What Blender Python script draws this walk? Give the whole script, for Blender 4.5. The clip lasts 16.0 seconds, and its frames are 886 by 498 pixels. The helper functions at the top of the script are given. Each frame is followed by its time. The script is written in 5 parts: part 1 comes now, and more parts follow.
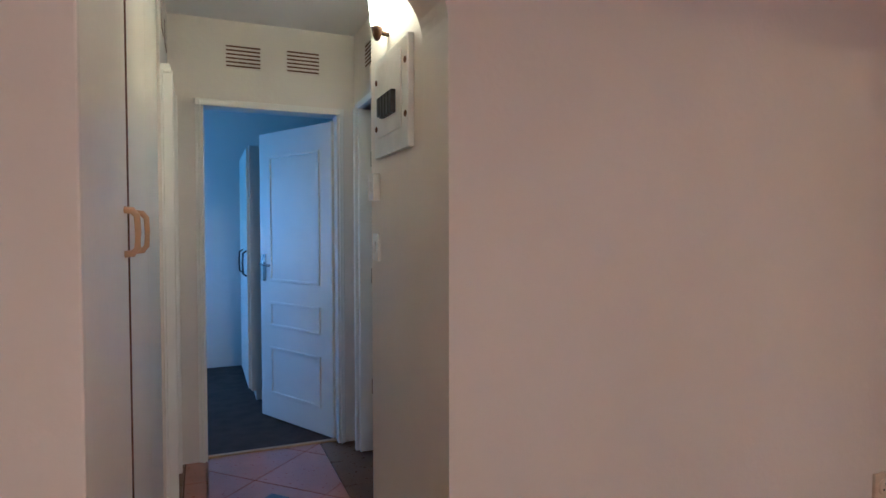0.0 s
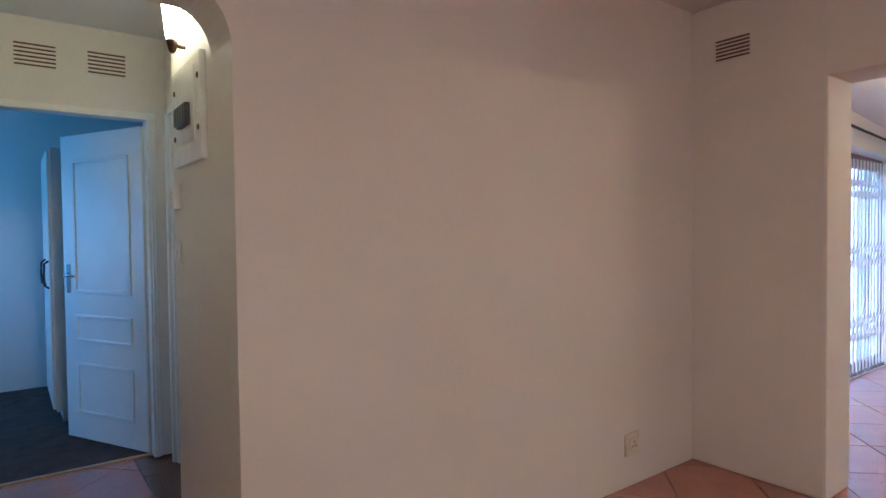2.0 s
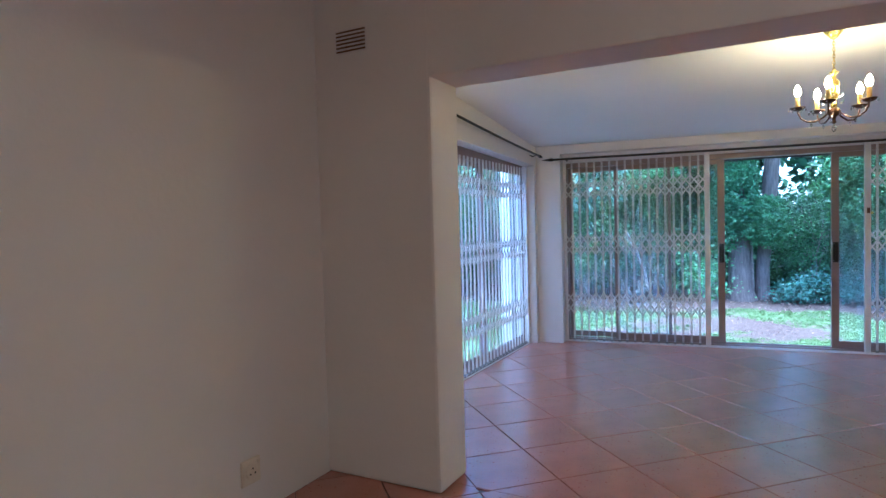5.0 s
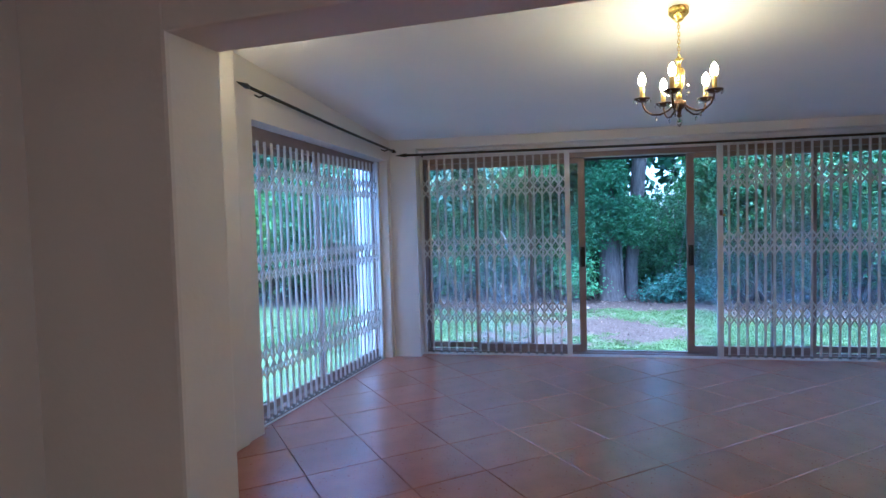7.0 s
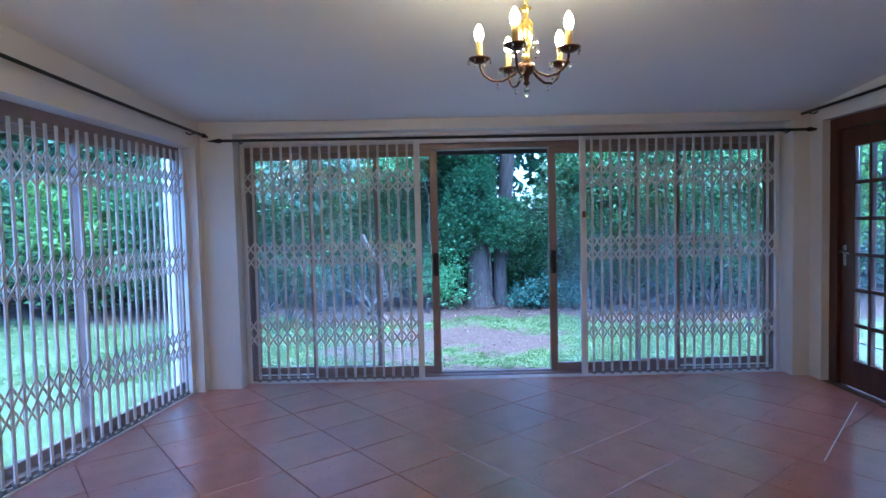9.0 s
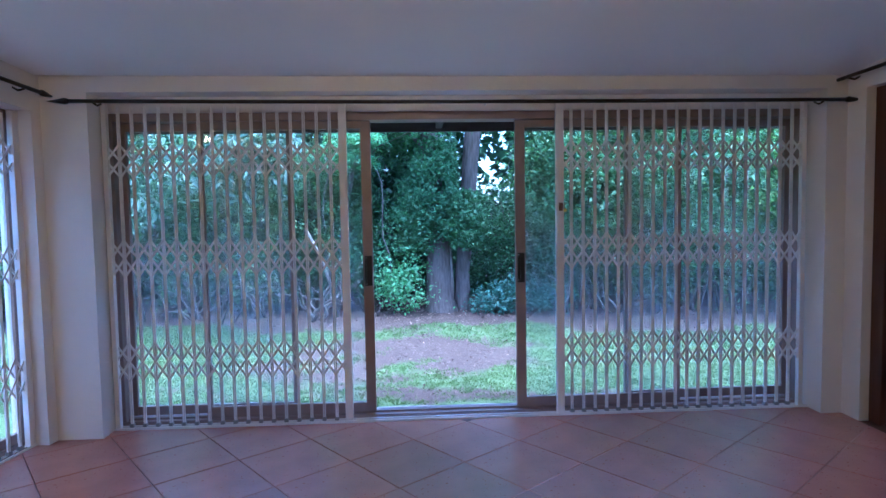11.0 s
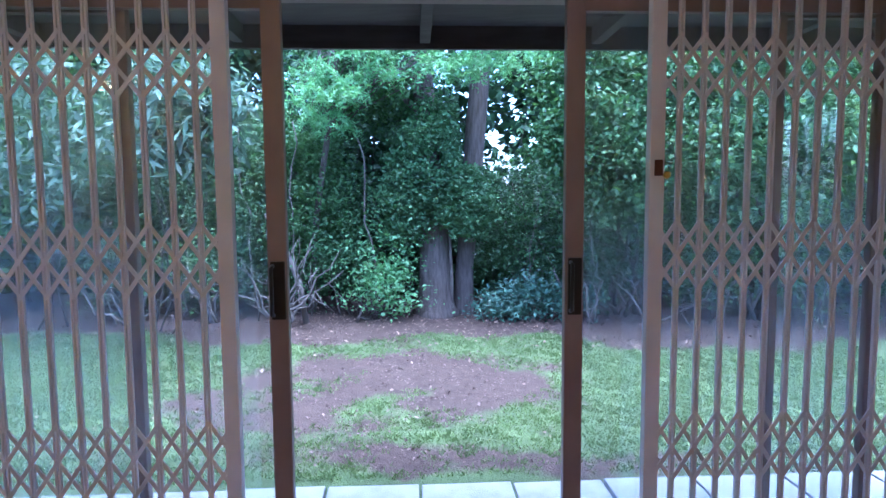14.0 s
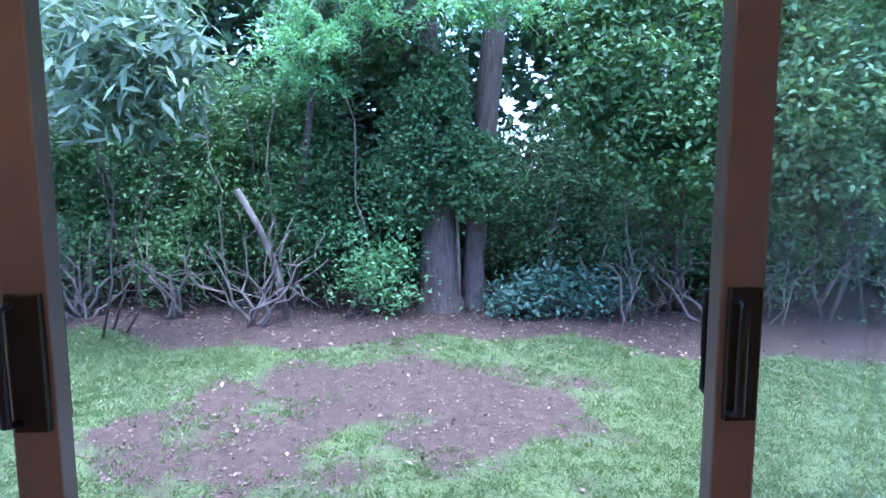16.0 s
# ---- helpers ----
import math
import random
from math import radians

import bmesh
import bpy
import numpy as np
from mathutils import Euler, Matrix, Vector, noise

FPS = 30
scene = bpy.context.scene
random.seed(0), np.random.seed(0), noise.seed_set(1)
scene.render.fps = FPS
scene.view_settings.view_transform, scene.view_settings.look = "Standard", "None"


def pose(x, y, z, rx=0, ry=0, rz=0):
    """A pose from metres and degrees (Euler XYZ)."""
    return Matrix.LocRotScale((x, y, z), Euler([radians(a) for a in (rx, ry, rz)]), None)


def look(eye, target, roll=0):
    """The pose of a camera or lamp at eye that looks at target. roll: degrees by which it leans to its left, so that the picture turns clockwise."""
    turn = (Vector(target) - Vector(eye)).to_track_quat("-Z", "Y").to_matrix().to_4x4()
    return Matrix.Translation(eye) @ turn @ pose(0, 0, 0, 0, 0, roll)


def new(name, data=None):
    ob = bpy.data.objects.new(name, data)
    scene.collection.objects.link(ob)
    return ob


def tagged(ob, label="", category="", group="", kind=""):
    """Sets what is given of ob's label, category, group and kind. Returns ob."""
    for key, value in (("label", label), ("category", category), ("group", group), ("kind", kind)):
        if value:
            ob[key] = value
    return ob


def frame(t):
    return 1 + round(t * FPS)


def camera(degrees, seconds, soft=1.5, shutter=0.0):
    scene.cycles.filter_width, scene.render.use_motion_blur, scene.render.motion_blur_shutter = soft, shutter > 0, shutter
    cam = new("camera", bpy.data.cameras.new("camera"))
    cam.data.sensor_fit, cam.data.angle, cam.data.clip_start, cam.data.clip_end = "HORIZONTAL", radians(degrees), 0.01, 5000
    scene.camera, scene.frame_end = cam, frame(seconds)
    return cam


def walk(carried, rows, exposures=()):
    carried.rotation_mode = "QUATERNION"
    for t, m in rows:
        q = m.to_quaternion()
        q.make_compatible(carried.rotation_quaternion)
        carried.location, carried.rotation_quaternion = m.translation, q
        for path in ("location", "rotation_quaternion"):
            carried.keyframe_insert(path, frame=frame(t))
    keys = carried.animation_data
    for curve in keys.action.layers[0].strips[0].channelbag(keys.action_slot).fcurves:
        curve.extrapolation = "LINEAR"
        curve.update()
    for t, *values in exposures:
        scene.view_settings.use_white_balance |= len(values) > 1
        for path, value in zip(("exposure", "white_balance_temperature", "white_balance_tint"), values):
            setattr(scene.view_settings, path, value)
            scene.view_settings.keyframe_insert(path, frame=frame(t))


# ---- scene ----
cam = camera(74.1, 16.0)
PATH = [
    (0, (-0.028, -0.275, 1.333), (0.733, 1.573, 1.272), -0.1),
    (0.5, (0.016, -0.308, 1.348), (0.865, 1.502, 1.280), -0.1),
    (1, (0.031, -0.370, 1.345), (1.005, 1.376, 1.282), -0.3),
    (1.5, (0.038, -0.445, 1.346), (1.146, 1.219, 1.283), -0.4),
    (2, (0.073, -0.560, 1.346), (1.261, 1.048, 1.293), -0.7),
    (2.5, (0.104, -0.645, 1.348), (1.403, 0.874, 1.291), -0.8),
    (3, (0.150, -0.695, 1.352), (1.587, 0.694, 1.288), -0.9),
    (3.5, (0.230, -0.737, 1.348), (1.786, 0.518, 1.283), -1.2),
    (4, (0.378, -0.734, 1.348), (2.026, 0.399, 1.278), -1.4),
    (4.5, (0.543, -0.740, 1.344), (2.264, 0.277, 1.272), -1.6),
    (5, (0.723, -0.776, 1.352), (2.489, 0.160, 1.274), -1.6),
    (7.5, (1.779, -1.000, 1.384), (3.701, -0.454, 1.291), -1.5),
    (8, (2.027, -1.039, 1.374), (3.967, -0.562, 1.282), -1.4),
    (8.5, (2.280, -1.082, 1.384), (4.243, -0.717, 1.281), -1.5),
    (9, (2.516, -1.122, 1.365), (4.500, -0.895, 1.268), -1.4),
    (9.5, (2.777, -1.180, 1.361), (4.768, -1.018, 1.267), -1.3),
    (10, (3.069, -1.200, 1.356), (5.063, -1.066, 1.256), -1.2),
    (12.5, (4.706, -1.225, 1.317), (6.699, -1.098, 1.189), -0.7),
    (13, (5.010, -1.204, 1.301), (7.002, -1.075, 1.167), -0.6),
    (13.5, (5.313, -1.180, 1.290), (7.304, -1.048, 1.145), -0.5),
    (14, (5.622, -1.174, 1.284), (7.612, -1.039, 1.122), -0.45),
    (14.5, (5.928, -1.169, 1.279), (7.916, -1.031, 1.101), -0.4),
    (15, (6.224, -1.154, 1.266), (8.209, -1.007, 1.064), -0.35),
    (15.5, (6.504, -1.137, 1.252), (8.486, -0.982, 1.032), -0.3),
    (16, (6.812, -1.128, 1.240), (8.793, -0.963, 1.006), -0.2),
]
walk(cam, [(t, look(eye, target, roll)) for t, eye, target, roll in PATH],
     [(0, 4.66, 4350, 14), (1.5, 4.74, 4350, 12), (3, 4.53, 4100, 6), (5, 4.14, 3920, 3), (7.5, 3.74, 3780, 4), (10, 3.72, 3830, 8), (12.5, 3.54, 4100, 14), (13.5, 3.46, 4250, 15), (14.5, 3.46, 4350, 15), (16, 3.35, 4450, 15)])

# ---- world, sun, exposure ----
world = bpy.data.worlds.new("overcast_sky")
scene.world = world
world.use_nodes = True
wn = world.node_tree
sky = wn.nodes.new("ShaderNodeTexSky")
sky.sky_type = "NISHITA"
sky.sun_disc = False
sky.sun_elevation, sky.sun_rotation = radians(78), radians(233)
sky.air_density, sky.dust_density, sky.ozone_density = 1.0, 4.0, 1.0
wn.links.new(sky.outputs[0], wn.nodes["Background"].inputs[0])
wn.nodes["Background"].inputs[1].default_value = 0.15

sun = new("sun", bpy.data.lights.new("sun", "SUN"))
sun.data.energy, sun.data.angle, sun.data.color = 0.7, radians(30), (1.0, 0.97, 0.92)
sun.matrix_world = look((-4.7, -3.55, 28), (0, 0, 0))


# ---- materials ----
def mat(name, col, rough=0.6, metal=0.0, col2=None, scale=6.0, fine=60.0, bump=0.15, dist=0.01, spec=0.5, island=0.0, obj_rand=0.0, stretch=None, coat=0.0):
    """A surface with broad and fine variation of colour and relief."""
    m = bpy.data.materials.new(name)
    m.use_nodes = True
    nt = m.node_tree
    b = nt.nodes["Principled BSDF"]
    b.inputs["Metallic"].default_value = metal
    b.inputs["Specular IOR Level"].default_value = spec
    b.inputs["Coat Weight"].default_value = coat
    b.inputs["Coat Roughness"].default_value = 0.22
    tc = nt.nodes.new("ShaderNodeTexCoord")
    src = tc.outputs["Object"]
    if stretch:
        mp = nt.nodes.new("ShaderNodeMapping")
        mp.inputs["Scale"].default_value = stretch
        nt.links.new(src, mp.inputs[0])
        src = mp.outputs[0]
    n1 = nt.nodes.new("ShaderNodeTexNoise")
    n1.inputs["Scale"].default_value, n1.inputs["Detail"].default_value = scale, 5
    n2 = nt.nodes.new("ShaderNodeTexNoise")
    n2.inputs["Scale"].default_value, n2.inputs["Detail"].default_value = fine, 4
    nt.links.new(src, n1.inputs["Vector"])
    nt.links.new(src, n2.inputs["Vector"])
    col2 = col2 or tuple(c * 0.82 for c in col)
    mix = nt.nodes.new("ShaderNodeMix")
    mix.data_type = "RGBA"
    mix.inputs["A"].default_value, mix.inputs["B"].default_value = (*col, 1), (*col2, 1)
    ramp = nt.nodes.new("ShaderNodeMapRange")
    ramp.inputs["From Min"].default_value, ramp.inputs["From Max"].default_value = 0.35, 0.68
    nt.links.new(n1.outputs["Fac"], ramp.inputs["Value"])
    nt.links.new(ramp.outputs["Result"], mix.inputs["Factor"])
    out = mix.outputs["Result"]
    for amount, kind, socket in ((island, "ShaderNodeNewGeometry", "Random Per Island"), (obj_rand, "ShaderNodeObjectInfo", "Random")):
        if amount:
            src_n = nt.nodes.new(kind)
            mr = nt.nodes.new("ShaderNodeMapRange")
            mr.inputs["To Min"].default_value, mr.inputs["To Max"].default_value = 1 - amount, 1 + amount
            nt.links.new(src_n.outputs[socket], mr.inputs["Value"])
            hsv = nt.nodes.new("ShaderNodeHueSaturation")
            nt.links.new(mr.outputs["Result"], hsv.inputs["Value"])
            nt.links.new(out, hsv.inputs["Color"])
            out = hsv.outputs["Color"]
    nt.links.new(out, b.inputs["Base Color"])
    rr = nt.nodes.new("ShaderNodeMapRange")
    rr.inputs["To Min"].default_value, rr.inputs["To Max"].default_value = max(0.02, rough - 0.08), min(1, rough + 0.08)
    nt.links.new(n2.outputs["Fac"], rr.inputs["Value"])
    nt.links.new(rr.outputs["Result"], b.inputs["Roughness"])
    bp = nt.nodes.new("ShaderNodeBump")
    bp.inputs["Strength"].default_value, bp.inputs["Distance"].default_value = bump, dist
    nt.links.new(n2.outputs["Fac"], bp.inputs["Height"])
    nt.links.new(bp.outputs[0], b.inputs["Normal"])
    return m


def glow(name, col, strength):
    m = bpy.data.materials.new(name)
    m.use_nodes = True
    b = m.node_tree.nodes["Principled BSDF"]
    b.inputs["Base Color"].default_value = (*col, 1)
    b.inputs["Emission Color"].default_value = (*col, 1)
    b.inputs["Emission Strength"].default_value = strength
    return m


def glassy(name, col=(1, 1, 1), rough=0.0):
    m = bpy.data.materials.new(name)
    m.use_nodes = True
    b = m.node_tree.nodes["Principled BSDF"]
    b.inputs["Base Color"].default_value = (*col, 1)
    b.inputs["Transmission Weight"].default_value = 1
    b.inputs["Roughness"].default_value = rough
    b.inputs["IOR"].default_value = 1.45
    return m


def leafy(name, col, col2, rough=0.45, trans=0.25, island=0.45):
    """Foliage: each leaf has its own tint, and light comes through it."""
    m = mat(name, col, rough, 0, col2, 1.3, 30, 0.1, 0.004, 0.4, island=island)
    nt = m.node_tree
    b = nt.nodes["Principled BSDF"]
    t = nt.nodes.new("ShaderNodeBsdfTranslucent")
    t.inputs["Color"].default_value = (col[0] * 1.3, col[1] * 1.4, col[2] * 0.8, 1)
    mx = nt.nodes.new("ShaderNodeMixShader")
    mx.inputs[0].default_value = trans
    nt.links.new(b.outputs[0], mx.inputs[1])
    nt.links.new(t.outputs[0], mx.inputs[2])
    nt.links.new(mx.outputs[0], nt.nodes["Material Output"].inputs[0])
    return m


PLASTER = mat("white_plaster", (0.74, 0.70, 0.65), 0.62, col2=(0.70, 0.655, 0.60), scale=1.4, fine=38, bump=0.22, dist=0.006, spec=0.35)
CEIL = mat("ceiling_paint", (0.80, 0.79, 0.78), 0.75, col2=(0.76, 0.75, 0.74), scale=1.1, fine=50, bump=0.12, dist=0.004, spec=0.3)
GLOSSPAINT = mat("gloss_white_paint", (0.80, 0.79, 0.76), 0.48, col2=(0.74, 0.73, 0.69), scale=2.0, fine=45, bump=0.06, dist=0.003)
CREAM = mat("cream_cupboard_paint", (0.74, 0.70, 0.62), 0.38, col2=(0.69, 0.64, 0.56), scale=1.5, fine=40, bump=0.08, dist=0.003)
TILE = mat("terracotta_glazed_tile", (0.41, 0.155, 0.097), 0.30, col2=(0.33, 0.118, 0.072), scale=5, fine=42, bump=0.10, dist=0.003, obj_rand=0.08, coat=0.75)
TILE_DARK = mat("brown_border_tile", (0.17, 0.085, 0.045), 0.3, col2=(0.13, 0.06, 0.03), scale=6, fine=50, bump=0.1, dist=0.003, obj_rand=0.10)
GROUT = mat("dark_grout", (0.13, 0.07, 0.05), 0.85, fine=180, bump=0.3)
INSET = mat("blue_inset_tile", (0.035, 0.06, 0.10), 0.3, fine=60)
CARPET = mat("charcoal_carpet", (0.10, 0.075, 0.062), 0.95, col2=(0.07, 0.052, 0.045), scale=8, fine=320, bump=0.6, dist=0.01, spec=0.1)
GATE = mat("white_enamelled_steel", (0.76, 0.73, 0.72), 0.38, col2=(0.70, 0.67, 0.66), scale=9, fine=120, bump=0.08, dist=0.002)
BRONZE = mat("bronze_aluminium", (0.30, 0.225, 0.20), 0.42, 0.2, (0.26, 0.19, 0.17), 7, 150, 0.05, 0.002)
BLACK = mat("black_iron", (0.018, 0.016, 0.016), 0.45, 0.3, fine=120, bump=0.15, dist=0.002)
STEEL = mat("dull_grey_steel", (0.30, 0.29, 0.29), 0.45, 0.5, (0.22, 0.21, 0.21), 12, 120, 0.1, 0.002)
HANDLE = mat("black_plastic_handle", (0.02, 0.017, 0.017), 0.35, fine=90, bump=0.06)
WOOD = mat("dark_mahogany", (0.085, 0.026, 0.014), 0.35, col2=(0.045, 0.013, 0.008), scale=4, fine=55, bump=0.12, dist=0.003, stretch=(6, 6, 0.8))
BEECH = mat("pale_wood_handle", (0.52, 0.33, 0.17), 0.4, col2=(0.45, 0.27, 0.13), scale=9, fine=80, bump=0.1, dist=0.002)
BRASS = mat("polished_brass", (0.74, 0.56, 0.10), 0.28, 0.95, (0.62, 0.45, 0.07), 12, 90, 0.05, 0.001)
BRONZED = mat("dark_antique_brass", (0.10, 0.055, 0.025), 0.35, 0.7, (0.06, 0.03, 0.015), 14, 90, 0.1, 0.001)
CANDLE = mat("yellow_candle_sleeve", (0.72, 0.55, 0.16), 0.45, col2=(0.62, 0.44, 0.10), fine=80)
CHROME = mat("satin_chrome", (0.62, 0.62, 0.63), 0.22, 1.0, fine=140, bump=0.03)
SOCKET = mat("ivory_plastic", (0.70, 0.62, 0.48), 0.4, col2=(0.62, 0.53, 0.39), scale=20, fine=90, bump=0.04)
WHITEPL = mat("white_plastic", (0.76, 0.75, 0.72), 0.4, fine=90, bump=0.04)
SLOT = mat("rust_brown_vent_shadow", (0.13, 0.055, 0.035), 0.8, fine=120)
CONCRETE = mat("pale_concrete_paver", (0.29, 0.28, 0.27), 0.85, col2=(0.22, 0.21, 0.20), scale=7, fine=90, bump=0.35, dist=0.008, obj_rand=0.08)
PINKBRICK = mat("pinkish_paving_brick", (0.48, 0.34, 0.30), 0.85, col2=(0.40, 0.27, 0.23), scale=9, fine=90, bump=0.35, dist=0.008, obj_rand=0.12)
TIMBER = mat("weathered_dark_timber", (0.10, 0.085, 0.075), 0.75, col2=(0.07, 0.055, 0.05), scale=6, fine=70, bump=0.3, dist=0.004, stretch=(5, 0.7, 5))
PALE_EXT = mat("pale_exterior_paint", (0.68, 0.69, 0.72), 0.6, fine=60)
BARK = mat("grey_brown_bark", (0.155, 0.125, 0.11), 0.9, col2=(0.085, 0.07, 0.06), scale=9, fine=45, bump=0.9, dist=0.03, stretch=(3, 3, 0.6), spec=0.2)
TWIG = mat("pale_dry_twig", (0.17, 0.145, 0.12), 0.85, col2=(0.10, 0.08, 0.07), scale=8, fine=60, bump=0.4)
BULB = glow("lit_bulb", (1.0, 0.60, 0.20), 21.0)
SHADE = glow("lit_frosted_shade", (1.0, 0.78, 0.36), 2.8)
GLASS = glassy("window_glass", (0.96, 0.985, 0.98))


def dusty_haze(m, amount):
    """A pale film on the glass, streaked and uneven: dust, with haze put into its colour."""
    nt = m.node_tree
    tc = nt.nodes.new("ShaderNodeTexCoord")
    mp = nt.nodes.new("ShaderNodeMapping")
    mp.inputs["Scale"].default_value = (2.2, 2.2, 0.7)
    n = nt.nodes.new("ShaderNodeTexNoise")
    n.inputs["Scale"].default_value, n.inputs["Detail"].default_value = 2.0, 6
    mr = nt.nodes.new("ShaderNodeMapRange")
    mr.inputs["To Min"].default_value, mr.inputs["To Max"].default_value = amount * 0.5, amount * 1.5
    nt.links.new(tc.outputs["Object"], mp.inputs[0])
    nt.links.new(mp.outputs[0], n.inputs["Vector"])
    nt.links.new(n.outputs["Fac"], mr.inputs["Value"])
    film = nt.nodes.new("ShaderNodeBsdfTranslucent")
    film.inputs["Color"].default_value = (0.78, 0.78, 0.76, 1)
    mx = nt.nodes.new("ShaderNodeMixShader")
    nt.links.new(mr.outputs["Result"], mx.inputs[0])
    nt.links.new(nt.nodes["Principled BSDF"].outputs[0], mx.inputs[1])
    nt.links.new(film.outputs[0], mx.inputs[2])
    nt.links.new(mx.outputs[0], nt.nodes["Material Output"].inputs[0])


dusty_haze(GLASS, 0.027)
CLEAR = glassy("clean_window_glass", (0.94, 0.98, 0.98))
CRYSTAL = glassy("crystal", (0.97, 0.97, 0.95))
LEAF_MID = leafy("green_leaf", (0.080, 0.150, 0.048), (0.05, 0.10, 0.034), 0.6)
LEAF_DARK = leafy("dark_ivy_leaf", (0.055, 0.105, 0.045), (0.035, 0.07, 0.032), 0.6, 0.18)
LEAF_IVY = leafy("ivy_leaf", (0.085, 0.160, 0.062), (0.055, 0.11, 0.045), 0.55, 0.25)
LEAF_FERN = leafy("bright_feathery_leaf", (0.17, 0.31, 0.14), (0.12, 0.24, 0.10), 0.55, 0.38)
LEAF_PALE = leafy("pale_broad_leaf", (0.12, 0.17, 0.115), (0.085, 0.13, 0.08), 0.6, 0.25)
LEAF_LIGHT = leafy("light_green_leaf", (0.17, 0.26, 0.125), (0.115, 0.19, 0.085), 0.5, 0.35)
LEAF_BLUE = leafy("bluish_ground_leaf", (0.075, 0.14, 0.10), (0.055, 0.105, 0.075), 0.42, 0.15)
LEAF_LIME = leafy("lime_hedge_leaf", (0.15, 0.25, 0.05), (0.10, 0.18, 0.04), 0.5, 0.35)
GRASS = leafy("lawn_grass_blade", (0.122, 0.168, 0.058), (0.088, 0.128, 0.045), 0.6, 0.3, 0.22)
LITTER = mat("fallen_dry_leaf", (0.24, 0.17, 0.12), 0.8, col2=(0.09, 0.06, 0.045), scale=3, fine=60, island=0.4)


def ground_material():
    """Lawn with worn patches of bare reddish earth, and a bed of earth under the trees."""
    m = mat("lawn_and_earth", (0.092, 0.122, 0.048), 0.95, 0, (0.066, 0.085, 0.038), 3.0, 70, 0.8, 0.03, 0.1)
    nt = m.node_tree
    b = nt.nodes["Principled BSDF"]
    grass = b.inputs["Base Color"].links[0].from_socket
    at = nt.nodes.new("ShaderNodeAttribute")
    at.attribute_name = "bare"
    n = nt.nodes.new("ShaderNodeTexNoise")
    n.inputs["Scale"].default_value, n.inputs["Detail"].default_value = 2.6, 7
    tc = nt.nodes.new("ShaderNodeTexCoord")
    nt.links.new(tc.outputs["Object"], n.inputs["Vector"])
    add = nt.nodes.new("ShaderNodeMath")
    add.operation = "ADD"
    nt.links.new(at.outputs["Fac"], add.inputs[0])
    nt.links.new(n.outputs["Fac"], add.inputs[1])
    mr = nt.nodes.new("ShaderNodeMapRange")
    mr.inputs["From Min"].default_value, mr.inputs["From Max"].default_value = 0.82, 1.02
    nt.links.new(add.outputs[0], mr.inputs["Value"])
    n3 = nt.nodes.new("ShaderNodeTexNoise")
    n3.inputs["Scale"].default_value, n3.inputs["Detail"].default_value = 14, 8
    nt.links.new(tc.outputs["Object"], n3.inputs["Vector"])
    earth = nt.nodes.new("ShaderNodeMix")
    earth.data_type = "RGBA"
    earth.inputs["A"].default_value, earth.inputs["B"].default_value = (0.034, 0.023, 0.018, 1), (0.098, 0.070, 0.056, 1)
    nt.links.new(n3.outputs["Fac"], earth.inputs["Factor"])
    mx = nt.nodes.new("ShaderNodeMix")
    mx.data_type = "RGBA"
    nt.links.new(mr.outputs["Result"], mx.inputs["Factor"])
    nt.links.new(grass, mx.inputs["A"])
    nt.links.new(earth.outputs["Result"], mx.inputs["B"])
    nt.links.new(mx.outputs["Result"], b.inputs["Base Color"])
    return m


EARTH = ground_material()


# ---- building helpers ----
def world_of(ob):
    return world_of(ob.parent) @ ob.matrix_parent_inverse @ ob.matrix_basis if ob.parent else ob.matrix_basis.copy()


def finish(name, bm, material, smooth=False):
    me = bpy.data.meshes.new(name)
    bmesh.ops.recalc_face_normals(bm, faces=bm.faces[:])
    bm.to_mesh(me)
    bm.free()
    me.materials.append(material)
    if smooth:
        me.shade_smooth()
    return me


def part(name, bm, material, parent, label="", smooth=False):
    """One mesh, built in world coordinates, as a part of a thing or of a part."""
    ob = new(name, bm if isinstance(bm, bpy.types.Mesh) else finish(name, bm, material, smooth))
    ob.parent = parent
    ob.matrix_parent_inverse = world_of(parent).inverted()
    return tagged(ob, label)


def thing(name, at, label, category, group="", kind=""):
    ob = new(name)
    ob.empty_display_size = 0.05
    ob.matrix_basis = Matrix.Translation(at)
    return tagged(ob, label, category, group, kind)


def solid(name, bm, material, label, category, kind="", group="", smooth=False):
    return tagged(new(name, finish(name, bm, material, smooth)), label, category, group, kind)


def box(x0, x1, y0, y1, z0, z1, bevel=0.0, bm=None, m=None):
    """A box, with rounded edges where bevel is given, added to bm."""
    bm = bm or bmesh.new()
    c = Matrix.Translation(((x0 + x1) / 2, (y0 + y1) / 2, (z0 + z1) / 2)) @ Matrix.Diagonal((abs(x1 - x0), abs(y1 - y0), abs(z1 - z0), 1))
    made = bmesh.ops.create_cube(bm, size=1, matrix=(m @ c) if m else c)["verts"]
    if bevel:
        edges = list({e for v in made for e in v.link_edges})
        bmesh.ops.bevel(bm, geom=edges, offset=bevel, segments=2, affect="EDGES", profile=0.6)
    return bm


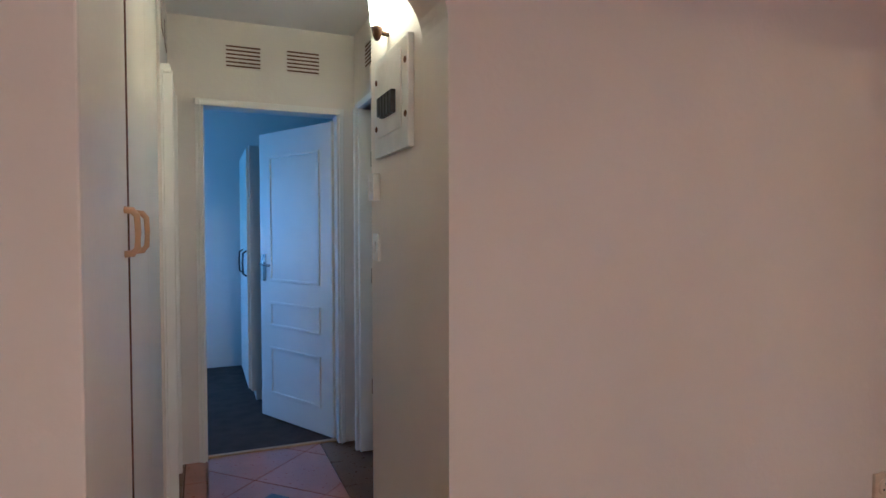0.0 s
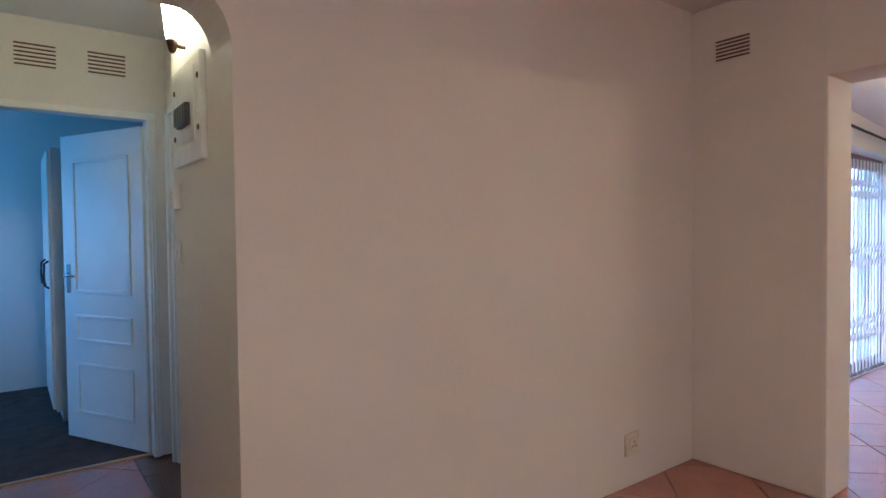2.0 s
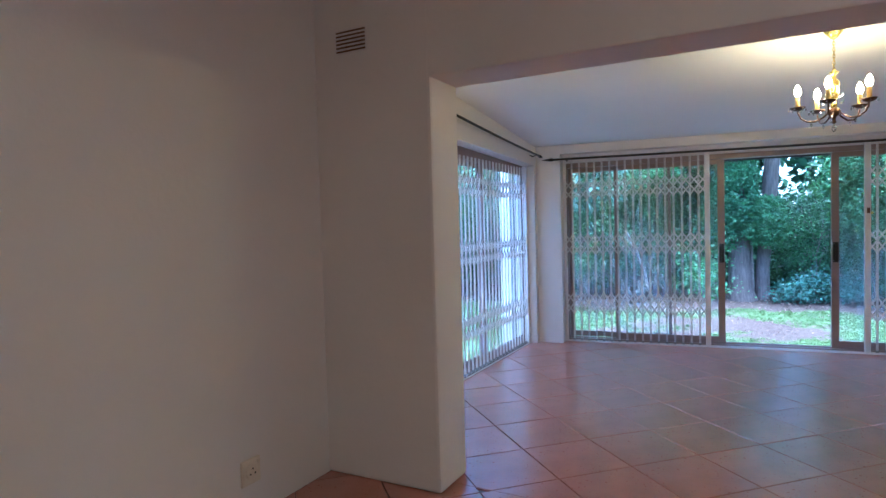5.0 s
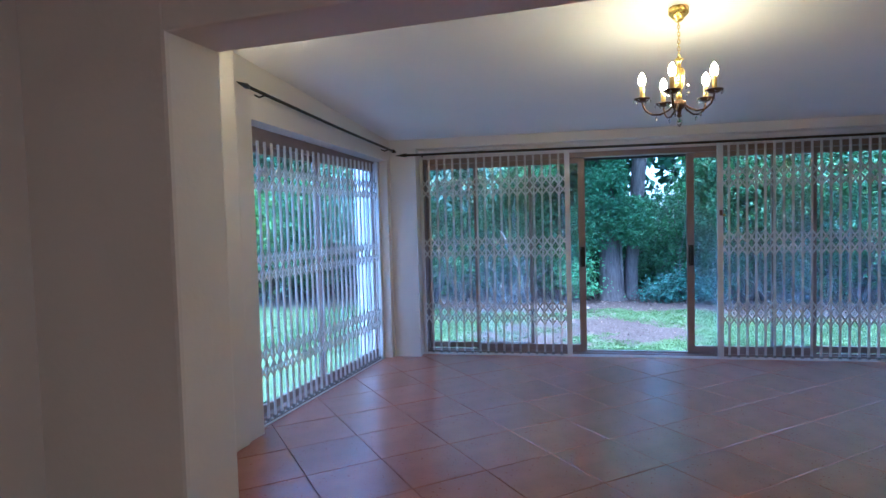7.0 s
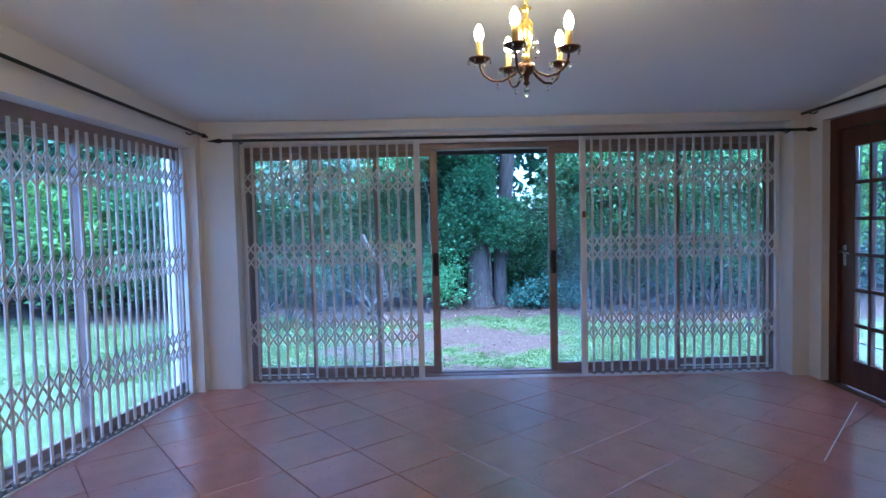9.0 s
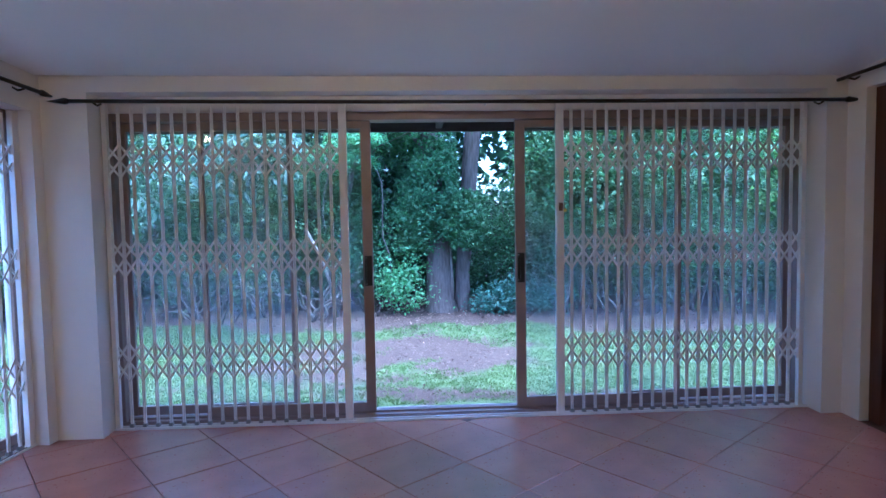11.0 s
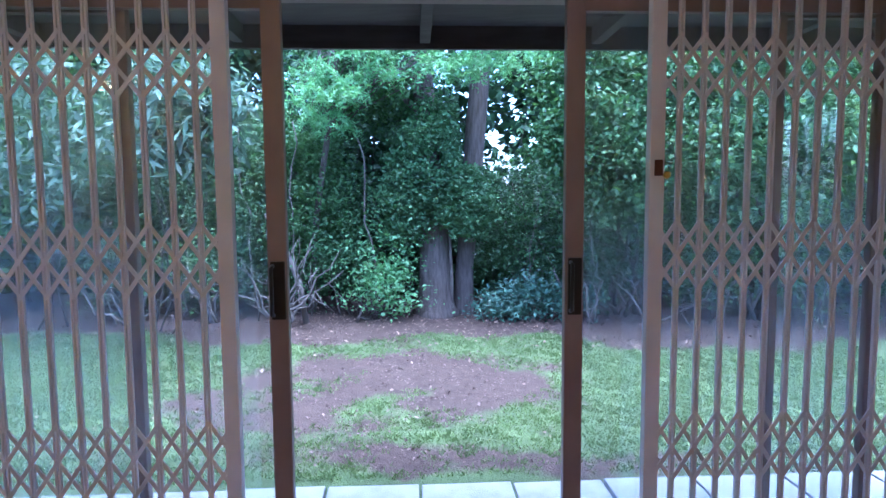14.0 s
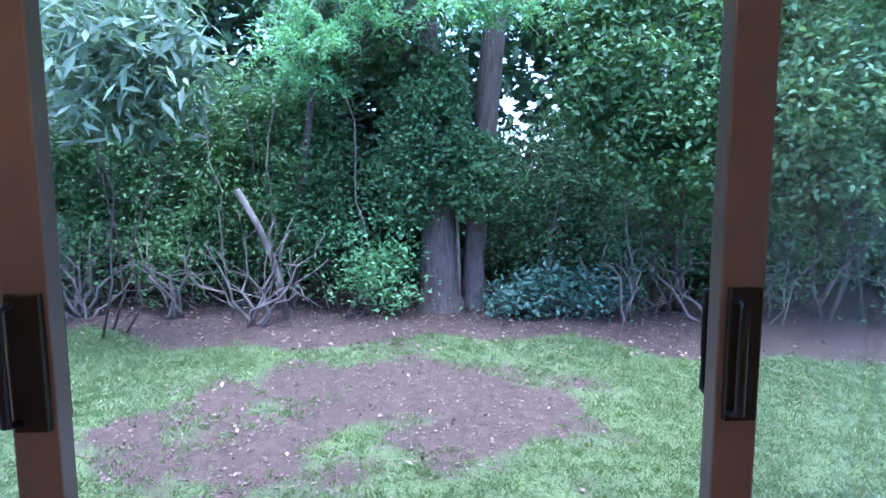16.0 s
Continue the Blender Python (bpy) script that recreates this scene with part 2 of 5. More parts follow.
def lathe(profile, at, steps=20, bm=None, m=None):
    """A turned shape from (radius, height) pairs about an upright axis."""
    bm = bm or bmesh.new()
    base = Matrix.Translation(at) @ (m or Matrix())
    rings = []
    for r, z in profile:
        rings.append([bm.verts.new(base @ Vector((max(r, 1e-4) * math.cos(a), max(r, 1e-4) * math.sin(a), z))) for a in (2 * math.pi * i / steps for i in range(steps))])
    for a, b in zip(rings, rings[1:]):
        for i in range(steps):
            bm.faces.new((a[i], a[(i + 1) % steps], b[(i + 1) % steps], b[i]))
    bm.faces.new(rings[0])
    bm.faces.new(rings[-1])
    return bm


def tube(points, radii, steps=8, bm=None):
    """A bent, tapering rod through points."""
    bm = bm or bmesh.new()
    pts = [Vector(p) for p in points]
    radii = radii if isinstance(radii, (list, tuple)) else [radii] * len(pts)
    rings = []
    for i, p in enumerate(pts):
        d = (pts[min(i + 1, len(pts) - 1)] - pts[max(i - 1, 0)]).normalized()
        side = d.cross(Vector((0.13, 0.21, 0.97)))
        side = side.normalized() if side.length > 0.05 else d.cross(Vector((1, 0, 0))).normalized()
        up = side.cross(d)
        rings.append([bm.verts.new(p + (side * math.cos(a) + up * math.sin(a)) * radii[i]) for a in (2 * math.pi * k / steps for k in range(steps))])
    for a, b in zip(rings, rings[1:]):
        for k in range(steps):
            bm.faces.new((a[k], a[(k + 1) % steps], b[(k + 1) % steps], b[k]))
    bm.faces.new(rings[0])
    bm.faces.new(rings[-1])
    return bm


def prism(poly, z0, z1, bm=None):
    """An upright block over a flat outline."""
    bm = bm or bmesh.new()
    lo = [bm.verts.new((x, y, z0)) for x, y in poly]
    hi = [bm.verts.new((x, y, z1)) for x, y in poly]
    bm.faces.new(lo)
    bm.faces.new(hi)
    for i in range(len(poly)):
        j = (i + 1) % len(poly)
        bm.faces.new((lo[i], lo[j], hi[j], hi[i]))
    return bm


# ---- plan ----
SKEW = 0.115                       # the garden front runs a little out of square
FRONT = Matrix.Translation((7.30, 1.10, 0)) @ Matrix(((SKEW, 1, 0, 0), (-1, SKEW, 0, 0), (0, 0, 1, 0), (0, 0, 0, 1))) @ Matrix.Diagonal((1 / math.hypot(1, SKEW), 1 / math.hypot(1, SKEW), 1, 1))
# FRONT: first axis along the garden front (towards -y), second outward, third up


def front_u(y):
    return (1.10 - y) * math.hypot(1, SKEW)


CEIL_ROOM, CEIL_HALL = 2.60, 2.55


# ---- structure: floor, walls, ceilings ----
def walls(name, boxes, label, material=PLASTER, m=None, bevel=0.0):
    bm = bmesh.new()
    for b in boxes:
        box(*b, bevel=bevel, bm=bm, m=m)
    return solid(name, bm, material, label, "wall", "structure")


FU0, FU1 = -0.27, 4.69          # the front wall's ends along its own axis
floor = solid("floor", prism([(-3.0, -5.4), (7.92, -5.4), (7.96, -4.2), (7.41, 1.62), (3.4, 1.62), (3.4, 1.55), (0.72, 1.55), (0.72, 3.42), (-0.34, 3.42), (-0.34, 1.5), (-3.0, 1.5)], -0.30, -0.012), GROUT,
              "dark grout bed under terracotta floor tiles", "floor", "structure")
solid("bedroom_floor", box(-1.6, 3.2, 3.424, 6.2, -0.30, -0.004), CARPET, "charcoal carpet in the far bedroom", "floor", "structure")
solid("passage_floor", box(0.724, 1.6, 2.1, 3.42, -0.3, -0.012), TILE_DARK, "dark brown floor beside the passage", "floor", "structure")

# wall between living room and passage, with a rounded opening
bm = bmesh.new()
box(0.652, 3.27, 1.33, 1.55, 0, CEIL_ROOM, 0, bm)
box(-0.215, 0.53, 1.33, 1.55, 2.11, CEIL_ROOM, 0, bm)
arch = [(0.652, CEIL_ROOM), (0.53, CEIL_ROOM)] + [(0.53 + 0.122 * math.sin(a), 1.94 + 0.17 * math.cos(a)) for a in (math.pi / 2 * i / 10 for i in range(11))]
lo = [bm.verts.new((x, 1.33, z)) for x, z in arch]
hi = [bm.verts.new((x, 1.55, z)) for x, z in arch]
bm.faces.new(lo), bm.faces.new(hi)
for i in range(len(arch)):
    j = (i + 1) % len(arch)
    bm.faces.new((lo[i], lo[j], hi[j], hi[i]))
wall_north = solid("wall_north", bm, PLASTER, "white plastered wall with a rounded opening to the passage", "wall", "structure")
walls("wall_passage_right", [(0.652, 0.80, 1.55, 2.18, 0, CEIL_HALL), (0.87, 1.02, 2.18, 2.32, 0, CEIL_HALL), (0.87, 1.02, 3.20, 3.36, 0, CEIL_HALL), (0.87, 1.02, 2.32, 3.20, 2.06, CEIL_HALL), (0.80, 0.87, 2.10, 2.18, 0, CEIL_HALL)],
      "white plastered passage wall around a doorway")
walls("wall_passage_left", [(-0.31, -0.19, 2.64, 2.72, 0, CEIL_HALL), (-0.31, -0.19, 3.24, 3.36, 0, CEIL_HALL), (-0.31, -0.19, 2.72, 3.24, 2.06, CEIL_HALL)], "white plastered passage wall around a doorway")
walls("wall_passage_end", [(-0.31, -0.03, 3.36, 3.50, 0, CEIL_HALL), (0.775, 1.02, 3.36, 3.50, 0, CEIL_HALL), (-0.03, 0.775, 3.36, 3.50, 2.062, CEIL_HALL)], "white plastered passage end wall above a bedroom door")
walls("wall_west", [(-3.14, -3.0, -5.4, 1.5, 0, CEIL_ROOM), (-3.0, -0.80, 1.5, 1.64, 0, CEIL_ROOM)], "plain white plastered living room wall")
walls("wall_south", [(-3.14, 3.27, -5.54, -5.4, 0, CEIL_ROOM)], "plain white plastered living room wall")

# wide opening between living room and garden room: ends slightly rounded
bm = box(3.27, 3.57, 0.622, 1.55, 0, CEIL_ROOM, 0.018)
box(3.272, 3.568, -2.90, 0.64, 2.087, CEIL_ROOM, 0.012, bm)
box(3.27, 3.57, -5.4, -2.88, 0, CEIL_ROOM, 0, bm)
solid("wall_east", bm, PLASTER, "white plastered wall with a wide opening and worn edges", "wall", "structure")

# garden room, side with the window and gate
LY = 1.39
bm = bmesh.new()
box(3.57, 4.83, LY, 1.62, 0, 2.62, 0, bm)
box(7.03, 7.36, LY, 1.62, 0, 2.62, 0, bm)
lintel = [(4.83, LY, 2.08), (7.03, LY, 2.0), (7.03, 1.62, 2.0), (4.83, 1.62, 2.08)]
v = [bm.verts.new(p) for p in lintel] + [bm.verts.new((x, y, 2.62)) for x, y, _ in lintel]
for f in ((0, 1, 2, 3), (4, 5, 6, 7), (0, 1, 5, 4), (1, 2, 6, 5), (2, 3, 7, 6), (3, 0, 4, 7)):
    bm.faces.new([v[i] for i in f])
solid("wall_side", bm, PLASTER, "white plastered wall around a gated side window", "wall", "structure")
solid("pilaster", box(3.60, 4.64, LY - 0.035, LY + 0.03, 0.004, 2.585, 0.016), PLASTER, "shallow white plaster pilaster beside the side window", "wall", "structure")

# garden front: piers, head
walls("wall_front", [(FU0 - 0.1, -0.04, -0.16, 0.22, -0.45, 2.62), (4.56, FU1 + 0.2, -0.16, 0.22, -0.45, 2.62), (-0.04, 4.56, -0.16, 0.22, 2.115, 2.62), (-0.04, 4.56, 0.0, 0.22, -0.45, -0.006)], "white plastered garden wall around sliding doors", m=FRONT)
# wall with the timber glazed doors
SIDE = Matrix.Translation((7.79, -3.575, 0)) @ pose(0, 0, 0, 0, 0, 180 + 5.5)   # first axis runs back into the house, second axis outward
walls("wall_right", [(-0.3, 0.27, 0.0, 0.22, 0, 2.62), (2.35, 4.35, 0.0, 0.22, 0, 2.62), (0.27, 2.35, 0.0, 0.22, 2.085, 2.62)], "white plastered wall around dark timber doors", m=SIDE)

solid("ceiling_living", box(-3.1, 3.42, -5.5, 1.45, CEIL_ROOM, CEIL_ROOM + 0.1), CEIL, "white painted living room ceiling", "ceiling", "structure")
solid("ceiling_passage", box(-1.2, 1.7, 1.45, 3.45, CEIL_HALL, CEIL_HALL + 0.1), CEIL, "white painted passage ceiling", "ceiling", "structure")
bm = bmesh.new()
cz = [(3.42, -4.5, 2.60), (3.42, 1.60, 2.60), (7.05, 1.60, 2.21), (7.80, -4.2, 2.19), (7.80, -4.5, 2.19)]
v = [bm.verts.new(p) for p in cz] + [bm.verts.new((x, y, z + 0.12)) for x, y, z in cz]
bm.faces.new(v[:5]), bm.faces.new(v[5:])
for i in range(5):
    j = (i + 1) % 5
    bm.faces.new((v[i], v[j], v[5 + j], v[5 + i]))
solid("ceiling_garden_room", bm, CEIL, "white sloping ceiling of the garden room", "ceiling", "structure")
# small rooms off the passage
walls("wall_bedroom", [(-1.7, -1.6, 3.5, 4.65, 0, 2.5), (-1.7, -1.6, 5.15, 6.2, 0, 2.5), (-1.7, -1.6, 4.65, 5.15, 0, 1.3), (-1.7, -1.6, 4.65, 5.15, 1.7, 2.5), (-1.6, 3.2, 5.86, 5.96, 0, 2.5), (3.2, 3.3, 3.5, 6.2, 0, 2.5), (-1.6, -0.31, 3.42, 3.5, 0, 2.5), (1.02, 3.3, 3.42, 3.5, 0, 2.5)], "pale bedroom walls in cool window light")
solid("ceiling_bedroom", box(-1.7, 3.3, 3.5, 6.2, 2.5, 2.6), CEIL, "white bedroom ceiling", "ceiling", "structure")
walls("wall_side_rooms", [(-1.2, -0.80, 2.6, 2.64, 0, 2.55), (-1.2, -1.1, 2.64, 3.42, 0, 2.55), (1.6, 1.7, 2.1, 3.42, 0, 2.55), (0.80, 1.6, 2.02, 2.10, 0, 2.55)], "plain white walls of rooms off the passage")

win = new("bedroom_daylight", bpy.data.lights.new("bedroom_daylight", "AREA"))
win.data.shape, win.data.size, win.data.size_y, win.data.energy, win.data.color = "RECTANGLE", 0.48, 0.38, 0.62, (0.18, 0.53, 0.88)
win.matrix_world = look((-1.62, 4.9, 1.5), (1.0, 4.7, 1.2))


# ---- doors of the passage ----
def casing(parent, x0, x1, zt, y, depth, sign):
    """A stepped frame of three ribs round a doorway in a wall that faces -y (sign -1)."""
    for k, (w, d) in enumerate(((0.018, 0.012), (0.014, 0.026), (0.014, 0.014))):
        o = sum(q[0] for q in ((0.018, 0.012), (0.014, 0.026), (0.014, 0.014))[:k])
        for s, xa in ((-1, x0), (1, x1)):
            a, b = xa + s * (0.034 - o), xa + s * (0.034 - o - w)
            part("jamb", box(min(a, b), max(a, b), y - d, y + depth, 0, zt + 0.04 - o * 0.5, 0.004), GLOSSPAINT, parent)
    part("head", box(x0 - 0.033, x1 + 0.033, y - 0.024, y + depth, zt, zt + 0.04, 0.004), GLOSSPAINT, parent)


door = thing("door_1", (0.35, 3.43, 0), "white moulded bedroom door standing open", "door", kind="structure")
casing(door, -0.020, 0.765, 2.048, 3.36, 0.09, -1)
ang = math.atan2(4.153 - 3.43, 0.374 - 0.752)
LEAF = Matrix.Translation((0.752, 3.43, 0)) @ pose(0, 0, 0, 0, 0, math.degrees(ang))


def panelled_leaf(parent, m, w, h, rows):
    """A moulded leaf: slab, and raised mouldings round each sunk panel, on both faces."""
    leaf = part("leaf", box(0, w, -0.02, 0.02, 0.012, h, 0.003, m=m), GLOSSPAINT, parent)
    for x0, x1, z0, z1 in rows:
        bm = bmesh.new()
        for s in (-1, 1):
            ya, yb = (s * 0.019, s * 0.029)
            for b in ((x0, x1, z0, z0 + 0.022), (x0, x1, z1 - 0.022, z1), (x0, x0 + 0.022, z0 + 0.022, z1 - 0.022), (x1 - 0.022, x1, z0 + 0.022, z1 - 0.022)):
                box(b[0], b[1], min(ya, yb), max(ya, yb), b[2], b[3], 0.005, bm, m)
        part("panel_moulding", bm, GLOSSPAINT, leaf)
    return leaf


leaf = panelled_leaf(door, LEAF, 0.80, 2.022, [(0.12, 0.68, 0.18, 0.52), (0.12, 0.68, 0.66, 0.84), (0.12, 0.68, 0.98, 1.86)])
for s in (-1, 1):
    part("lever_plate", box(0.725, 0.765, s * 0.020, s * 0.027, 0.98, 1.17, 0.003, m=LEAF), CHROME, leaf, "satin chrome lock plate")
    part("lever_handle", tube([LEAF @ Vector(p) for p in ((0.745, s * 0.02, 1.10), (0.745, s * 0.06, 1.10), (0.70, s * 0.065, 1.10), (0.63, s * 0.06, 1.095))], 0.009), CHROME, leaf, "satin chrome lever", True)
part("threshold_strip", box(-0.03, 0.775, 3.40, 3.43, -0.004, 0.010, 0.003), BEECH, door, "pale metal threshold strip")

door2 = thing("door_2", (0.87, 2.76, 0), "white closed door in the passage's side wall", "door", kind="structure")
for y in (2.32, 3.20):
    for k, d in enumerate((0.012, 0.045, 0.025)):
        a = y + (0.03 if y > 3 else -0.03) * (1 - k)
        part("jamb", box(0.87 - d, 0.98, a - 0.015, a + 0.015, 0, 2.07, 0.004), GLOSSPAINT, door2)
part("head", box(0.84, 0.98, 2.30, 3.22, 2.06, 2.10, 0.004), GLOSSPAINT, door2)
leaf = part("leaf", box(0.93, 0.97, 2.34, 3.16, 0.012, 2.05, 0.003), GLOSSPAINT, door2)
for z in (0.35, 1.02, 1.72):
    part("hinge", box(0.915, 0.93, 3.145, 3.165, z, z + 0.09, 0.003), CHROME, door2, "small dull steel hinge")
door3 = thing("door_3", (-0.25, 2.98, 0), "white closed door in the passage's cupboard side", "door", kind="structure")
for y, s in ((2.72, -1), (3.24, 1)):
    for k, d in enumerate((0.010, 0.05, 0.03)):
        a = y + s * 0.03 * (1 - k)
        part("jamb", box(-0.29, -0.19 + d, a - 0.015, a + 0.015, 0, 2.07, 0.004), GLOSSPAINT, door3)
part("head", box(-0.29, -0.15, 2.70, 3.26, 2.06, 2.10, 0.004), GLOSSPAINT, door3)
part("leaf", box(-0.27, -0.24, 2.74, 3.22, 0.012, 2.05, 0.003), GLOSSPAINT, door3)


# ---- built-in cupboard ----
cup = thing("cupboard", (-0.5, 1.7, 0), "tall cream built-in cupboard with pale wooden handles", "cupboard")
part("body", box(-0.80, -0.222, 1.425, 2.62, 0.0, 2.58, 0.004, box(-0.80, -0.222, 0.79, 1.417, 0.0, 2.58, 0.004)), CREAM, cup)
# brown edge strip; the gap's shadow is part of its dark colour
part("shaded_door_edge", box(-0.2215, -0.1985, 1.426, 1.4335, 0.05, 2.5), SLOT, cup, "bare brown wooden edge of the door, gap shadow in its colour")
part("side_panel", box(-0.80, -0.198, 0.765, 0.788, 0.0, 2.58, 0.004), PLASTER, cup)
for y0, y1 in ((0.795, 1.405), (1.434, 2.0), (2.006, 2.615)):
    d = part("door", box(-0.221, -0.200, y0, y1, 0.05, 2.5, 0.004), CREAM, cup)
    for y in ((y1 - 0.075,) if y0 < 1 else (y0 + 0.16,)):
        if y0 < 2:
            part("handle", tube([(-0.20, y, 1.278), (-0.182, y, 1.280), (-0.172, y, 1.292), (-0.170, y, 1.332), (-0.172, y, 1.372), (-0.182, y, 1.384), (-0.20, y, 1.386)], [0.009, 0.009, 0.008, 0.0075, 0.008, 0.009, 0.009], 10), BEECH, d, "pale wooden bow handle", True)

ward = thing("wardrobe", (0.7, 4.8, 0), "beige bedroom wardrobe with dark bow handles", "wardrobe")
part("body", box(0.32, 1.0, 4.52, 5.4, 0.08, 2.0, 0.006), CREAM, ward)
part("plinth", box(0.36, 1.0, 4.55, 5.37, 0.0, 0.08), CREAM, ward)
for y0 in (4.53, 4.965):
    d = part("door", box(0.30, 0.318, y0, y0 + 0.425, 0.10, 1.98, 0.003), CREAM, ward)
    part("handle", tube([(0.30, y0 + 0.05, 0.98), (0.272, y0 + 0.05, 1.0), (0.268, y0 + 0.05, 1.08), (0.272, y0 + 0.05, 1.16), (0.30, y0 + 0.05, 1.18)], 0.008), BLACK, d, "dark bow handle", True)


# ---- vents, panel, switches, socket ----
def vent(at, across, w, h, n, out):
    """A wall vent: a thin plate, and dark strips coloured as the slots' shadow. across and out are unit axes in the
    plan.
    """
    t = thing("air_vent", at, "painted wall vent with dark horizontal slots", "vent", "air vents")
    a, o, c = Vector(across), Vector(out), Vector(at)
    m = Matrix(((a.x, o.x, 0, c.x), (a.y, o.y, 0, c.y), (0, 0, 1, c.z), (0, 0, 0, 1)))
    part("plate", box(-w / 2 - 0.012, w / 2 + 0.012, -0.004, 0.0025, -h / 2 - 0.012, h / 2 + 0.012, 0.001, m=m), PLASTER, t)
    for i in range(n):
        z = -h / 2 + h * i / (n - 1)
        part("slot", box(-w / 2, w / 2, 0.001, 0.0045, z - 0.0045, z + 0.0045, m=m), SLOT, t)
        part("louvre", box(-w / 2, w / 2, 0.001, 0.008, z + 0.0045, z + 0.0075, m=m), PLASTER, t)


vent((0.212, 3.36, 2.347), (1, 0, 0), 0.19, 0.112, 6, (0, -1, 0))
vent((0.555, 3.36, 2.352), (1, 0, 0), 0.19, 0.112, 6, (0, -1, 0))
vent((0.87, 2.62, 2.345), (0, 1, 0), 0.19, 0.112, 6, (-1, 0, 0))
vent((0.87, 2.98, 2.345), (0, 1, 0), 0.19, 0.112, 6, (-1, 0, 0))
vent((-0.19, 2.84, 2.35), (0, 1, 0), 0.19, 0.112, 6, (1, 0, 0))
vent((-0.19, 3.14, 2.35), (0, 1, 0), 0.19, 0.112, 6, (1, 0, 0))
vent((3.27, 1.088, 2.338), (0, 1, 0), 0.185, 0.100, 6, (-1, 0, 0))

panel = thing("distribution_board", (0.652, 1.84, 1.82), "white electrical distribution board with black breakers", "fuse box")
part("cover", box(0.630, 0.652, 1.632, 2.052, 1.625, 2.012, 0.004), WHITEPL, panel)
part("hatch", box(0.624, 0.630, 1.70, 1.985, 1.70, 1.975, 0.002), WHITEPL, panel)
for i in range(5):
    part("breaker", box(0.606, 0.625, 1.755 + i * 0.038, 1.789 + i * 0.038, 1.762 + (0.012 if i == 4 else 0), 1.845, 0.003), HANDLE, panel, "black breaker switch")
for y in (1.66, 2.02):
    for z in (1.74, 1.925):
        part("screw", lathe([(0.011, -0.008), (0.012, 0.0), (0.008, 0.003)], (0, 0, 0), 10, m=Matrix.Translation((0.628, y, z)) @ pose(0, 0, 0, 0, -90, 0)), SLOT, panel, "dark screw head")
for z0, z1, lab in ((1.46, 1.57, "raised white plastic switch box"), (1.21, 1.325, "flat white plastic switch plate")):
    sw = thing("light_switch", (0.652, 2.09, z0), lab, "switch", "passage switches")
    dep = 0.03 if z0 > 1.4 else 0.012
    part("plate", box(0.652 - dep, 0.652, 2.05, 2.13, z0, z1, 0.004), WHITEPL, sw)
    part("rocker", box(0.652 - dep - 0.006, 0.652 - dep, 2.078, 2.102, z0 + 0.035, z1 - 0.035, 0.002), WHITEPL, sw)

sock = thing("wall_socket", (2.69, 1.33, 0.22), "ivory plastic wall socket low on the wall", "socket")
part("plate", box(2.63, 2.745, 1.316, 1.33, 0.165, 0.285, 0.005), SOCKET, sock)
part("face", lathe([(0.036, 0), (0.036, 0.006), (0.03, 0.010)], (0, 0, 0), 20, m=Matrix.Translation((2.688, 1.318, 0.225)) @ pose(0, 0, 0, 90, 0, 0)), SOCKET, sock)
for dx, dz in ((0, 0.016), (-0.014, -0.008), (0.014, -0.008)):
    part("pin_hole", lathe([(0.0045, 0), (0.0045, 0.002)], (0, 0, 0), 8, m=Matrix.Translation((2.688 + dx, 1.308, 0.225 + dz)) @ pose(0, 0, 0, 90, 0, 0)), HANDLE, sock)
part("switch", box(2.722, 2.738, 1.309, 1.318, 0.255, 0.275, 0.002), SOCKET, sock)

# passage lamp: a frosted torch shade
lamp = thing("passage_wall_lamp", (0.652, 1.92, 2.08), "lit frosted glass torch lamp on the passage wall", "wall lamp")
part("bracket", lathe([(0.006, 0), (0.014, 0.010), (0.020, 0.035), (0.024, 0.05)], (0.604, 1.92, 2.062), 16), BRONZED, lamp, "dark metal cup", True)
part("arm", tube([(0.655, 1.92, 2.09), (0.63, 1.92, 2.092), (0.605, 1.92, 2.10)], 0.009), BRONZED, lamp, "", True)
part("shade", lathe([(0.020, 0.0), (0.026, 0.05), (0.032, 0.11), (0.040, 0.17), (0.043, 0.20), (0.041, 0.20), (0.029, 0.11), (0.018, 0.01)], (0.604, 1.92, 2.105), 20), SHADE, lamp, "lit frosted glass shade", True)

# assumed living room ceiling light behind the walk, unseen; gives the warm light
cl = thing("assumed_ceiling_light", (0.6, -2.2, CEIL_ROOM), "assumed round frosted ceiling light, lit, out of view", "ceiling light")
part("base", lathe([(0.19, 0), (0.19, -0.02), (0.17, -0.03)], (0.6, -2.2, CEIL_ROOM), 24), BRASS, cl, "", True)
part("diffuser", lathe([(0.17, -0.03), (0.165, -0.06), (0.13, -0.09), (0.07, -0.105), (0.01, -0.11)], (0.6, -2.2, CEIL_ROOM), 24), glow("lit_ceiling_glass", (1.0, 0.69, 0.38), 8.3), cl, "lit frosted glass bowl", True)


